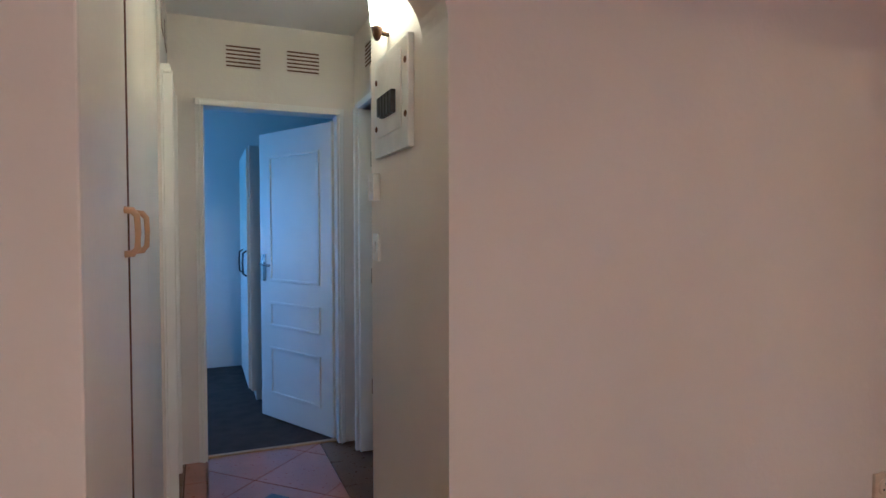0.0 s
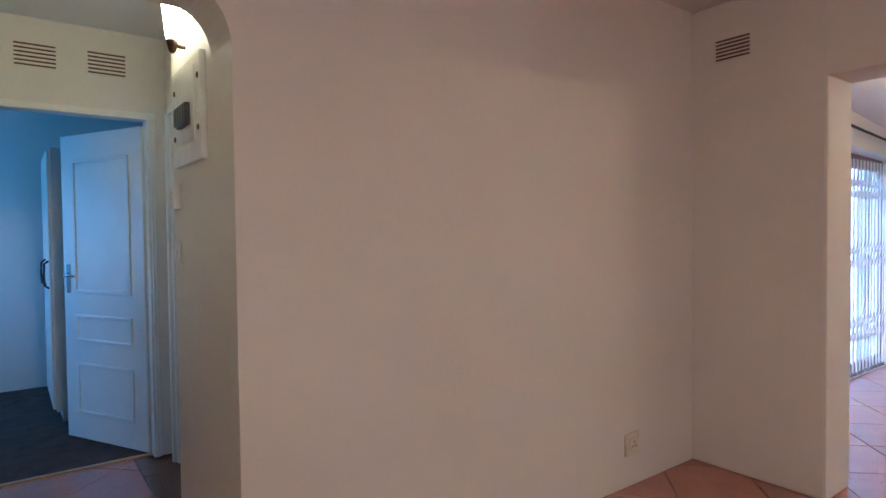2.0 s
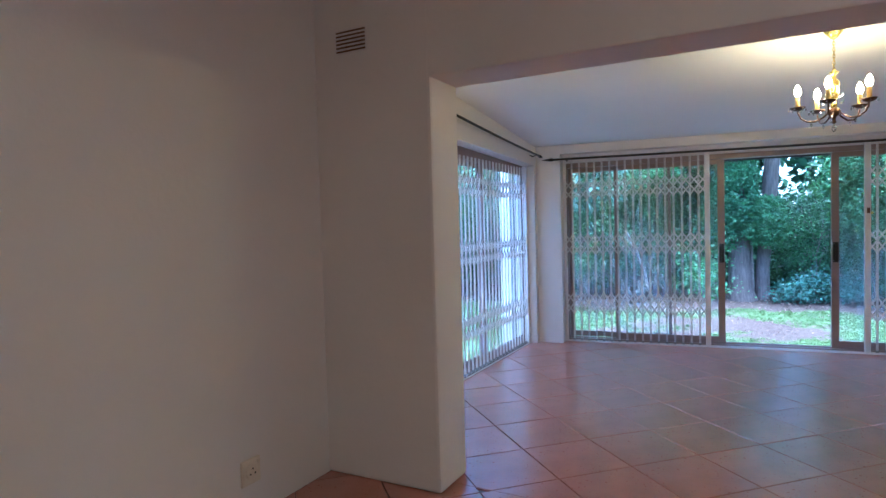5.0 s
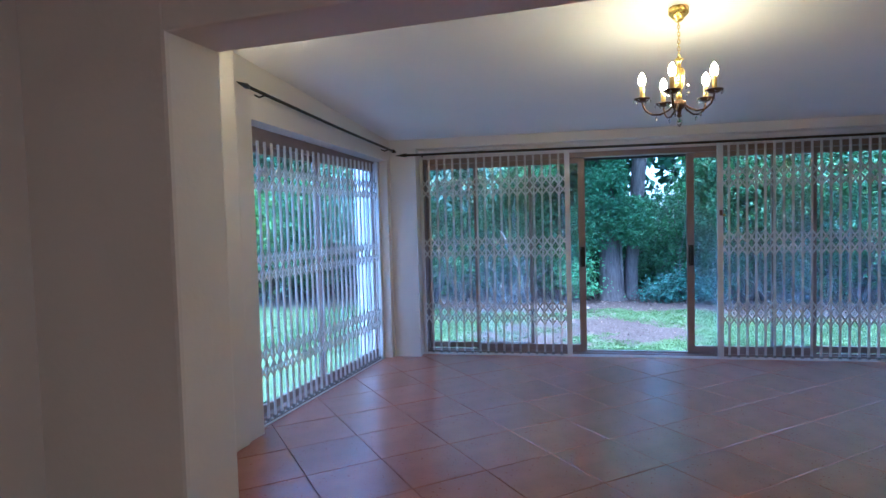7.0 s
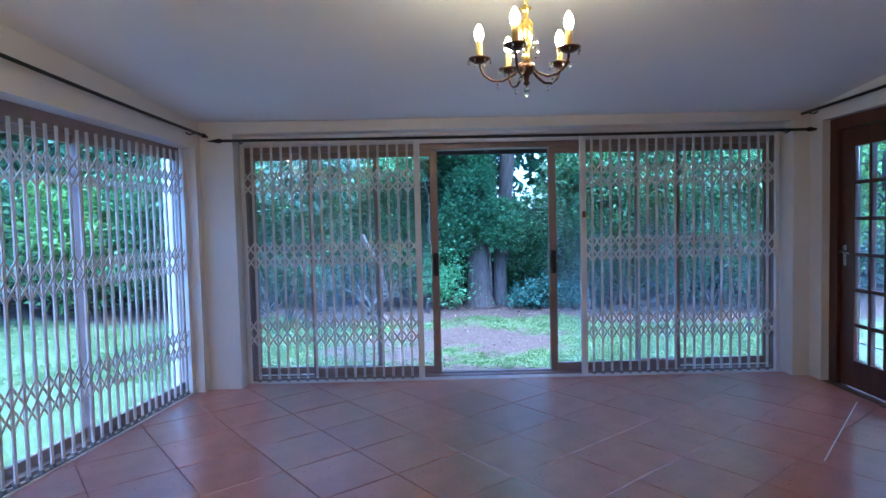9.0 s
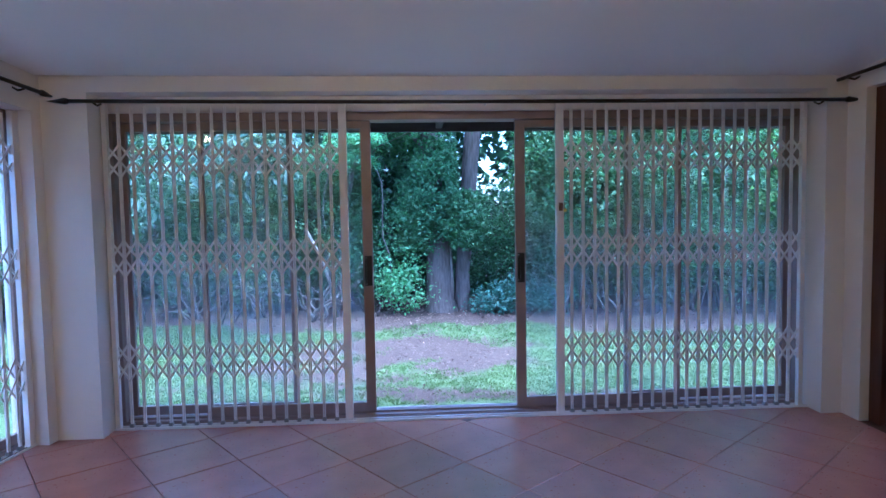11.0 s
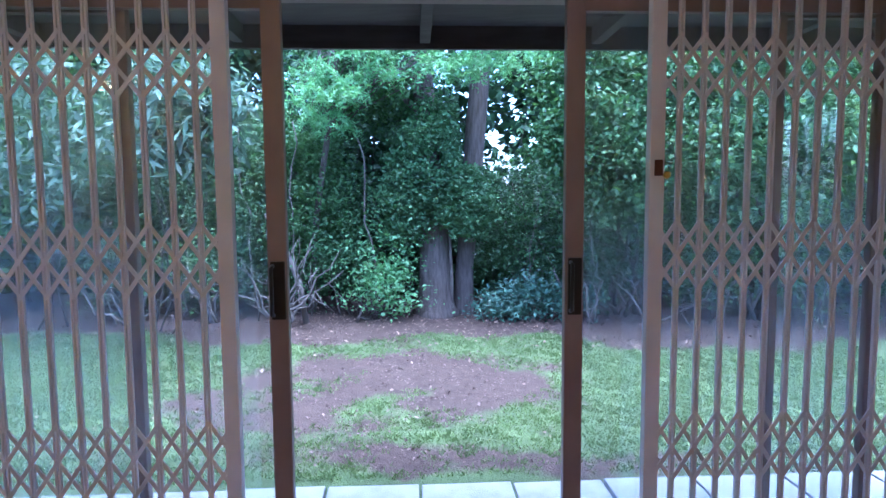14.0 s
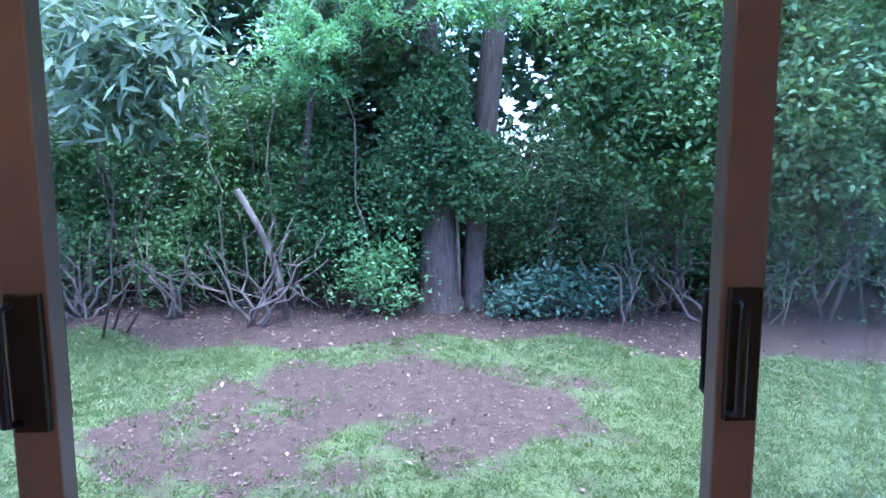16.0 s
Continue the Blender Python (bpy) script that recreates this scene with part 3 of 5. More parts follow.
# ---- folding security gates ----
def gate(name, at, m, u0, u1, post_at, zt, pitch, label, posts=True):
    """A scissor gate in the local plane v = 0: upright channels, three lattice bands, tracks, end posts."""
    t = thing(name, at, label, "security gate", "folding gates")
    n = max(2, round(abs(u1 - u0) / pitch))
    us = [u0 + (u1 - u0) * i / n for i in range(n + 1)]
    bar = finish("upright", box(-0.009, -0.002, -0.006, 0.006, 0.03, zt - 0.03, 0, box(0.002, 0.009, -0.006, 0.006, 0.03, zt - 0.03)), GATE)
    for u in us[1:-1]:
        ob = new("upright", bar)
        ob.parent = t
        ob.matrix_parent_inverse = world_of(t).inverted()
        ob.matrix_basis = m @ Matrix.Translation((u, 0, 0))
        part_foot = new("roller_foot", FOOT)
        part_foot.parent = t
        part_foot.matrix_parent_inverse = world_of(t).inverted()
        part_foot.matrix_basis = m @ Matrix.Translation((u, 0, 0))
    for z0, z1 in ((0.315, 0.555), (0.985, 1.215), (1.615, 1.82)):
        bm = bmesh.new()
        h = (z1 - z0) / 2
        for a, b in zip(us, us[1:]):
            for r in range(2):
                zl = z0 + r * h
                for za, zb, v0 in ((zl, zl + h, -0.0035), (zl + h, zl, 0.0035)):
                    d = Vector((b - a, 0, zb - za))
                    q = Matrix.Translation(((a + b) / 2, v0, (za + zb) / 2)) @ pose(0, 0, 0, 0, -math.degrees(math.atan2(d.z, d.x)), 0)
                    box(-d.length / 2 - 0.006, d.length / 2 + 0.006, -0.0025, 0.0025, -0.0065, 0.0065, 0, bm, m @ q)
        part("lattice", bm, GATE, t)
    for u, w in ((u0, 0.05 if post_at == 0 else 0.03), (u1, 0.05 if post_at == 1 else 0.03)):
        part("end_post", box(u - w / 2, u + w / 2, -0.018, 0.018, 0.004, zt - 0.004, 0.003, m=m), GATE, t)
    return t


FOOT = finish("roller_foot", box(-0.013, 0.013, -0.014, 0.014, 0.012, 0.035, 0.003), STEEL)
ug = front_u
gate("folding_gate", FRONT @ Vector((0, 0, 0)), FRONT, ug(1.12), ug(-0.348), 1, 2.085, 0.081, "cream steel folding security gate, drawn out")
gate("folding_gate", FRONT @ Vector((3, 0, 0)), FRONT, ug(-1.745), ug(-3.385), 0, 2.085, 0.08, "cream steel folding security gate, drawn out")
GL = Matrix.Translation((4.86, 1.49, 0)) @ pose(0, 0, 0, 0, 0, 0)
gate("folding_gate", (5.0, 1.49, 0), GL, 0.0, 2.15, 1, 2.0, 0.083, "cream steel folding security gate across the side window")
part("lock_barrel", lathe([(0.011, 0), (0.012, 0.018), (0.009, 0.022)], (0, 0, 0), 12, m=FRONT @ Matrix.Translation((ug(-1.775), -0.012, 1.365)) @ pose(0, 0, 0, 90, 0, 0)), BRASS, bpy.data.objects["folding_gate.001"], "tarnished brass lock barrel", True)
part("latch_box", box(ug(-1.735), ug(-1.762), -0.026, -0.018, 1.362, 1.415, 0.003, m=FRONT), SLOT, bpy.data.objects["folding_gate.001"], "small dark lock case")

tr = thing("gate_track", FRONT @ Vector((2, 0, 0)), "steel gate track along the sliding doors' sill and head", "track")
for z0, z1 in ((-0.004, 0.012), (2.085, 2.112)):
    for v0 in (-0.026, 0.020):
        part("rail", box(-0.04, 4.56, v0, v0 + 0.008, z0, z1, 0.001, m=FRONT), GATE, tr)
part("web", box(-0.04, 4.56, -0.018, 0.020, 2.104, 2.112, m=FRONT), GATE, tr)
tr2 = thing("gate_track", (6, 1.49, 0), "steel gate track along the side window's sill", "track")
for v0 in (1.464, 1.510):
    part("rail", box(4.83, 7.03, v0, v0 + 0.008, 0, 0.013, 0.001), GATE, tr2)


# ---- sliding doors ----
sl = thing("sliding_door", FRONT @ Vector((2, 0.14, 0)), "bronze aluminium sliding doors, standing open in the middle", "sliding door", kind="structure")
part("head_rail", box(-0.04, 4.56, 0.06, 0.20, 1.975, 2.112, 0.004, m=FRONT), BRONZE, sl)
part("head_cover", box(-0.038, 4.558, 0.040, 0.059, 2.025, 2.11, 0.003, m=FRONT), GATE, sl, "pale painted cover strip")
part("sill_rail", box(-0.04, 4.56, 0.06, 0.20, -0.004, 0.022, 0.003, m=FRONT), BRONZE, sl)
part("sill_ridge", box(-0.04, 4.56, 0.098, 0.104, 0.022, 0.034, m=FRONT), BRONZE, sl)
for u in (-0.04, 4.525):
    part("frame_side", box(u, u + 0.035, 0.06, 0.20, 0.022, 1.975, 0.003, m=FRONT), BRONZE, sl)


def slider(u0, u1, v, handle=None, m=FRONT, parent=sl, zt=1.972, steel=BRONZE, stile=0.066, wide=None, glass=GLASS):
    p = part("sash", box(u0, u1, v - 0.016, v + 0.016, 0.036, 0.096, 0.003, m=m), steel, parent)
    part("top_rail", box(u0, u1, v - 0.016, v + 0.016, zt - 0.05, zt, 0.003, m=m), steel, p)
    for a, w in ((u0, stile if wide == 0 else 0.034), (u1 - (stile if wide == 1 else 0.034), stile if wide == 1 else 0.034)):
        part("stile", box(a, a + w, v - 0.018, v + 0.018, 0.034, zt - 0.001, 0.004, m=m), steel, p)
    pane = part("pane", box(u0 + 0.03, u1 - 0.03, v - 0.003, v + 0.003, 0.096, zt - 0.05, m=m), glass, p)
    pane.visible_shadow = False
    if handle is not None:
        for s in (-1, 1):
            y0, y1 = (v - 0.030, v - 0.018) if s < 0 else (v + 0.018, v + 0.030)
            part("handle_plate", box(handle - 0.024, handle + 0.024, y0, y1, 0.885, 1.085, 0.003, m=m), HANDLE, p, "black plastic pull plate")
            y2 = v + s * 0.055
            part("pull_grip", tube([m @ Vector(q) for q in ((handle - 0.016, v + s * 0.028, 0.90), (handle - 0.016, y2, 0.905), (handle - 0.016, y2, 0.98), (handle - 0.016, y2, 1.065), (handle - 0.016, v + s * 0.028, 1.07))], 0.007), HANDLE, p, "black pull grip", True)
    return p


slider(0.0, front_u(0.005), 0.165)
slider(front_u(0.595), front_u(-0.518), 0.105, front_u(-0.488), wide=1)
slider(front_u(-1.470), front_u(-2.60), 0.105, front_u(-1.503), wide=0)
slider(front_u(-2.235), 4.52, 0.165)

# side window behind its gate
sw = thing("side_window", (5.9, 1.57, 0), "bronze aluminium sliding side window behind a gate", "window", kind="structure")
SIDEW = Matrix.Translation((4.83, 1.56, 0))
part("head_rail", box(0.001, 2.199, -0.03, 0.05, 1.95, 2.085, 0.003, m=SIDEW), BRONZE, sw)
part("sill_rail", box(0, 2.2, -0.03, 0.05, 0.0, 0.03, 0.003, m=SIDEW), BRONZE, sw)
slider(0.0, 1.13, 0.03, None, SIDEW, sw, 1.95, BRONZE, 0.05, None, CLEAR)
slider(1.07, 2.2, -0.01, None, SIDEW, sw, 1.95, BRONZE, 0.05, None, CLEAR)


# ---- curtain rods ----
def rod(a, b, label, brackets, wall_out):
    a, b = Vector(a), Vector(b)
    t = thing("curtain_rod", a, label, "curtain rod", "curtain rods")
    part("pole", tube([a.lerp(b, i / 8) + Vector((0, 0, -0.008 * math.sin(math.pi * i / 8))) for i in range(9)], 0.0115, 10), BLACK, t, "", True)
    d = (b - a).normalized()
    for e, s in ((a, -1), (b, 1)):
        part("finial", tube([e, e + d * s * 0.02, e + d * s * 0.05, e + d * s * 0.12], [0.013, 0.019, 0.014, 0.002], 10), BLACK, t, "pointed iron finial", True)
    for f in brackets:
        p = a.lerp(b, f)
        part("bracket", tube([p + Vector((0, 0, -0.012)), p + Vector(wall_out) * 0.5 + Vector((0, 0, -0.02)), p + Vector(wall_out)], 0.006), WHITEPL if 0.3 < f < 0.7 else BLACK, t, "", True)


fo = FRONT.to_3x3() @ Vector((0, 0.085, 0))
rod(FRONT @ Vector((-0.10, -0.24, 2.048)), FRONT @ Vector((4.62, -0.24, 2.028)), "long thin black curtain rod above the sliding doors", (0.03, 0.52, 0.97), fo)
rod((4.72, LY - 0.07, 2.255), (7.02, LY - 0.07, 2.098), "thin black curtain rod above the side window", (0.07, 0.95), (0, 0.075, 0))
so = SIDE.to_3x3() @ Vector((0, 0.075, 0))
rod(SIDE @ Vector((0.10, -0.07, 2.165)), SIDE @ Vector((2.3, -0.07, 2.22)), "thin black curtain rod above the timber doors", (0.05, 0.95), so)

# ---- timber glazed doors ----
td = thing("timber_door", SIDE @ Vector((1.2, 0.1, 0)), "dark mahogany glazed double doors, closed, with iron scrolls outside", "door", kind="structure")
for b in ((0.27, 0.37, 0.06, 0.20, 0, 2.085), (2.25, 2.35, 0.06, 0.20, 0, 2.085), (0.37, 2.25, 0.06, 0.20, 1.99, 2.085)):
    part("door_frame", box(*b, bevel=0.006, m=SIDE), WOOD, td)
for u0, u1, first in ((0.372, 1.308, True), (1.312, 2.248, False)):
    leafp = part("leaf", box(u0, u1, 0.09, 0.135, 0.01, 0.22, 0.004, m=SIDE), WOOD, td)
    part("top_rail", box(u0, u1, 0.09, 0.135, 1.85, 1.985, 0.004, m=SIDE), WOOD, leafp)
    for a in (u0, u1 - 0.15):
        part("stile", box(a, a + 0.15, 0.089, 0.136, 0.01, 1.985, 0.004, m=SIDE), WOOD, leafp)
    g0, g1 = u0 + 0.15, u1 - 0.15
    for i in range(1, 4):
        u = g0 + (g1 - g0) * i / 4
        part("muntin", box(u - 0.014, u + 0.014, 0.092, 0.133, 0.22, 1.85, 0.003, m=SIDE), WOOD, leafp)
    for i in range(1, 6):
        z = 0.22 + 1.63 * i / 6
        part("muntin", box(g0, g1, 0.094, 0.131, z - 0.014, z + 0.014, 0.003, m=SIDE), WOOD, leafp)
    for i in range(4):
        for j in range(6):
            ua, za = g0 + (g1 - g0) * i / 4, 0.22 + 1.63 * j / 6
            pane = part("pane", box(ua + 0.012, ua + (g1 - g0) / 4 - 0.012, 0.110, 0.114, za + 0.012, za + 1.63 / 6 - 0.012, m=SIDE), GLASS, leafp)
            pane.visible_shadow = False
    hx = u0 + 0.05 if first else u1 - 0.05
    part("lock_plate", box(hx - 0.02, hx + 0.02, 0.083, 0.09, 0.94, 1.10, 0.002, m=SIDE), CHROME, leafp, "dull steel lock plate")
    part("lever", tube([SIDE @ Vector(p) for p in ((hx, 0.085, 1.05), (hx, 0.045, 1.05), (hx + 0.05, 0.04, 1.045), (hx + 0.11, 0.045, 1.04))], 0.008), CHROME, leafp, "steel lever", True)
grille = thing("iron_grille", SIDE @ Vector((1.2, 0.19, 0)), "black wrought iron grille with scrolls outside the timber doors", "grille")
for i in range(11):
    u = 0.45 + i * 0.17
    part("iron_bar", tube([SIDE @ Vector((u, 0.18, 0.02)), SIDE @ Vector((u, 0.18, 1.98))], 0.006, 6), BLACK, grille)
for z in (0.34, 1.02, 1.72):
    part("iron_bar", tube([SIDE @ Vector((0.38, 0.18, z)), SIDE @ Vector((2.24, 0.18, z))], 0.006, 6), BLACK, grille)
for uc in (0.70, 1.04, 1.58, 1.92):
    for s in (-1, 1):
        for zc, k in ((1.42, 1), (1.60, -1)):
            pts = []
            for i in range(22):
                a = i / 21 * 3.3 * math.pi
                r = 0.075 * (1 - i / 26)
                pts.append(SIDE @ Vector((uc + s * (0.075 - r * math.cos(a)), 0.18, zc + k * r * math.sin(a))))
            part("scroll", tube(pts, 0.008, 6), BLACK, grille, "", True)
    part("finial", tube([SIDE @ Vector((uc, 0.18, 1.5)), SIDE @ Vector((uc, 0.18, 1.72)), SIDE @ Vector((uc, 0.18, 1.80))], [0.012, 0.016, 0.003], 8), BLACK, grille, "", True)
bm = bmesh.new()
for i in range(60):
    u = 0.42 + i * 0.031
    for s in (-1, 1):
        a, b = SIDE @ Vector((u, 0.195, 0.04)), SIDE @ Vector((u + s * 0.30, 0.195, 0.36))
        tube([a, b], 0.0018, 4, bm)
part("mesh_screen", bm, GATE, grille, "fine wire mesh along the bottom")


# ---- chandelier ----
CX, CY = 4.90, -1.20
ch = thing("chandelier", (CX, CY, 2.44), "brass candle chandelier with five lit bulbs and hanging crystals", "chandelier")
ceil_z = 2.60 - (CX - 3.42) * 0.39 / 3.63
part("canopy", lathe([(0.05, 0.02), (0.052, -0.012), (0.042, -0.022), (0.018, -0.05), (0.008, -0.055)], (CX, CY, ceil_z), 20), BRASS, ch, "", True)
for i in range(10):
    z = ceil_z - 0.06 - i * 0.019
    m = Matrix.Translation((CX, CY, z)) @ pose(0, 0, 0, 90, 0, 90 * (i % 2))
    pts = [m @ Vector((0.006 * math.cos(a), 0.013 * math.sin(a), 0)) for a in (2 * math.pi * k / 10 for k in range(11))]
    part("chain_link", tube(pts, 0.002, 6), BRASS, ch, "", True)
part("column", lathe([(0.006, 2.21), (0.012, 2.2), (0.026, 2.193), (0.012, 2.183), (0.010, 2.155), (0.024, 2.143), (0.030, 2.13), (0.026, 2.085), (0.020, 2.045), (0.011, 2.02), (0.016, 2.005), (0.016, 1.985)], (CX, CY, 0), 20), BRASS, ch, "polished brass vase stem", True)
part("hub", lathe([(0.016, 1.985), (0.032, 1.977), (0.036, 1.96), (0.028, 1.943), (0.012, 1.93), (0.009, 1.91), (0.014, 1.9), (0.004, 1.89)], (CX, CY, 0), 20), BRONZED, ch, "dark antique brass hub", True)


def drop(at, size, parent):
    x, y, z = at
    part("crystal", lathe([(0.001, 0), (size * 0.8, -size * 0.9), (size, -size * 1.6), (size * 0.5, -size * 2.6), (0.001, -size * 3.0)], (x, y, z), 6), CRYSTAL, parent, "clear crystal drop")


for k in range(5):
    a = radians(22 + 72 * k)
    ca, sa = math.cos(a), math.sin(a)
    R = 0.185
    arm = part("arm", tube([(CX + ca * r, CY + sa * r, z) for r, z in ((0.025, 1.96), (0.055, 1.933), (0.095, 1.913), (0.135, 1.915), (0.168, 1.937), (0.183, 1.97), (0.185, 1.995))], 0.0055, 8), BRONZED, ch, "curved dark brass arm", True)
    px, py = CX + ca * R, CY + sa * R
    part("drip_pan", lathe([(0.006, 1.983), (0.022, 1.987), (0.042, 1.999), (0.045, 2.005), (0.030, 1.995), (0.008, 1.995)], (px, py, 0), 14), BRONZED, arm, "", True)
    part("candle", lathe([(0.0125, 1.995), (0.0125, 2.07), (0.010, 2.073)], (px, py, 0), 12), CANDLE, arm, "yellowed candle sleeve", True)
    part("bulb", lathe([(0.008, 2.071), (0.016, 2.083), (0.0185, 2.098), (0.016, 2.115), (0.009, 2.131), (0.002, 2.139)], (px, py, 0), 14), BULB, arm, "lit candle bulb", True)
    for j in range(6):
        b = a + j * math.pi / 3
        drop((px + 0.043 * math.cos(b), py + 0.043 * math.sin(b), 1.998), 0.006, arm)
    drop((CX + ca * 0.115, CY + sa * 0.115, 1.905), 0.008, arm)
    drop((CX + ca * 0.045, CY + sa * 0.045, 2.065), 0.008, arm)
    drop((CX + ca * 0.05, CY + sa * 0.05, 2.025), 0.007, arm)
drop((CX, CY, 1.89), 0.016, ch)

sc = thing("candle_wall_lamp", (4.12, LY, 2.150), "brass candle wall lamp with a lit bulb", "wall lamp")
part("backplate", lathe([(0.035, 0), (0.032, 0.012), (0.012, 0.02)], (0, 0, 0), 16, m=Matrix.Translation((4.12, LY - 0.035, 2.110)) @ pose(0, 0, 0, 90, 0, 0)), BRASS, sc, "", True)
part("arm", tube([(4.12, LY - 0.04, 2.110), (4.12, LY - 0.08, 2.085), (4.12, LY - 0.12, 2.100), (4.12, LY - 0.125, 2.150)], 0.006), BRONZED, sc, "", True)
part("drip_pan", lathe([(0.006, 2.150), (0.04, 2.163), (0.045, 2.170), (0.01, 2.162)], (4.12, LY - 0.125, 0), 14), BRONZED, sc, "", True)
part("candle", lathe([(0.0125, 2.160), (0.0125, 2.250)], (4.12, LY - 0.125, 0), 12), CANDLE, sc, "", True)
part("bulb", lathe([(0.008, 2.250), (0.018, 2.275), (0.016, 2.300), (0.002, 2.325)], (4.12, LY - 0.125, 0), 14), glow("lit_wall_bulb", (1.0, 0.58, 0.18), 42.0), sc, "lit candle bulb", True)


# ---- outside: ground ----
def ground_z(x, y):
    """Level lawn that rises a little to the planted bed."""
    k = np.clip((x - 10.3) / 3.2, 0, 1)
    bed = np.clip((x - 11.9) / 0.8, 0, 1)
    return -0.40 + 0.11 * k * k * (3 - 2 * k) + 0.06 * bed + 0.018 * np.sin(x * 2.1 + 1.3 * np.sin(y * 1.7)) * np.sin(y * 2.6 + x)


def bareness(x, y):
    """How worn the lawn is: the bare patch in front of the doors, the bed under the trees."""
    patch = np.exp(-((x - 10.65) / 0.95) ** 4 - ((y + 0.05 + 0.5 * (x - 10.6)) / 1.75) ** 4) * 0.60 + np.exp(-((x - 11.75) / 0.6) ** 2 - ((y + 0.35) / 0.9) ** 2) * 0.45
    patch += np.exp(-((x - 9.30) / 0.30) ** 2) * np.exp(-((y + 1.0) / 2.6) ** 2) * 0.50 + np.exp(-((x - 10.75) / 0.45) ** 2 - ((y + 1.35) / 0.6) ** 2) * 0.45
    patch += 0.26 * np.sin(x * 3.3 + 1.2 * np.sin(y * 2.9)) * np.sin(y * 2.7 + 0.9 * np.sin(x * 4.1)) * np.exp(-((x - 10.6) / 1.3) ** 2 - ((y + 0.3) / 2.0) ** 2)
    bed = np.clip((x - 12.05 + 0.22 * np.sin(y * 1.3) + 0.1 * np.sin(y * 3.9)) / 0.35, 0, 1) * 0.9
    return np.maximum(patch, bed) + 0.11 * np.sin(x * 5.1 + np.sin(y * 4.3)) * np.sin(y * 5.7) + 0.05


def sheet_mesh():
    xs = np.concatenate([[-600, -60, -12, 0, 6.5], np.arange(8.0, 14.6, 0.09), [15.5, 18, 26, 60, 900]])
    ys = np.concatenate([[-600, -60, -14, -8], np.arange(-6.0, 5.0, 0.09), [6, 8, 12, 60, 600]])
    X, Y = np.meshgrid(xs, ys, indexing="ij")
    Z = ground_z(X, Y) + np.random.default_rng(3).normal(0, 0.006, X.shape)
    nx, ny = X.shape
    idx = np.arange(nx * ny).reshape(nx, ny)
    quads = np.stack([idx[:-1, :-1], idx[1:, :-1], idx[1:, 1:], idx[:-1, 1:]], -1).reshape(-1, 4)
    me = bpy.data.meshes.new("ground")
    me.from_pydata(np.stack([X, Y, Z], -1).reshape(-1, 3).tolist(), [], quads.tolist())
    bare = me.attributes.new("bare", "FLOAT", "POINT")
    bare.data.foreach_set("value", np.clip(bareness(X, Y), 0, 1).astype(np.float32).ravel())
    me.materials.append(EARTH)
    me.shade_smooth()
    return me


tagged(new("ground", sheet_mesh()), "patchy lawn with bare reddish earth and a planted bed", "ground", kind="structure")
solid("foundation", prism([(-3.0, -5.4), (7.86, -5.4), (7.90, -4.2), (7.36, 1.60), (3.3, 1.60), (3.3, 6.2), (-1.7, 6.2), (-1.7, 1.6), (-3.0, 1.5)], -0.55, -0.302), CONCRETE, "concrete base under the house", "foundation", "structure")


# ---- leaves ----
def leaf_mesh(name, pts, size, material, rng, up=0.55, aspect=0.45, droop=0.35, spread=0.35):
    """Folded leaves at pts, each with its own turn, size and tilt."""
    n = len(pts)
    d = rng.normal(0, 1, (n, 3))
    d[:, 2] = d[:, 2] * 0.6 - droop
    d /= np.linalg.norm(d, axis=1)[:, None]
    nrm = rng.normal(0, 0.55, (n, 3)) + np.array([-0.25, 0, up])
    side = np.cross(d, nrm)
    side /= np.linalg.norm(side, axis=1)[:, None] + 1e-9
    nn = np.cross(side, d)
    L = size * (1 + rng.uniform(-spread, spread, n))[:, None]
    w = L * aspect * 0.5
    mid = pts + d * L * 0.45
    fold = nn * w * 0.35
    v = np.stack([pts, mid + side * w + fold, pts + d * L, mid - side * w + fold], 1).reshape(-1, 3)
    k = np.arange(n)[:, None] * 4
    tri = np.concatenate([k + np.array([[0, 1, 2]]), k + np.array([[0, 2, 3]])], 1).reshape(-1, 3)
    me = bpy.data.meshes.new(name)
    me.vertices.add(len(v))
    me.vertices.foreach_set("co", v.astype(np.float32).ravel())
    me.loops.add(tri.size)
    me.loops.foreach_set("vertex_index", tri.astype(np.int32).ravel())
    me.polygons.add(len(tri))
    me.polygons.foreach_set("loop_start", np.arange(0, tri.size, 3, dtype=np.int32))
    me.polygons.foreach_set("loop_total", np.full(len(tri), 3, dtype=np.int32))
    me.update(calc_edges=True)
    me.materials.append(material)
    return me


def clumps(rng, centre, radii, k, m, sigma, shell=0.6, zmin=-0.35):
    """Points in k uneven clumps of m leaves through an ellipsoid, thicker towards its outside."""
    c = rng.normal(0, 1, (k, 3))
    c /= np.linalg.norm(c, axis=1)[:, None]
    c *= (shell + (1 - shell) * rng.random((k, 1))) * rng.uniform(0.75, 1.12, (k, 1))
    c = np.array(centre) + c * np.array(radii)
    s = sigma * rng.uniform(0.5, 1.4, (k, 1, 1))
    p = c[:, None, :] + rng.normal(0, 1, (k, m, 3)) * s * np.array([1, 1, 0.7])
    p = p.reshape(-1, 3)
    return p[p[:, 2] > zmin]


def wander(rng, a, b, n=6, amount=0.08):
    a, b = np.array(a, float), np.array(b, float)
    out = [a + (b - a) * i / n + rng.normal(0, amount, 3) * (0 < i < n) for i in range(n + 1)]
    return [tuple(p) for p in out]


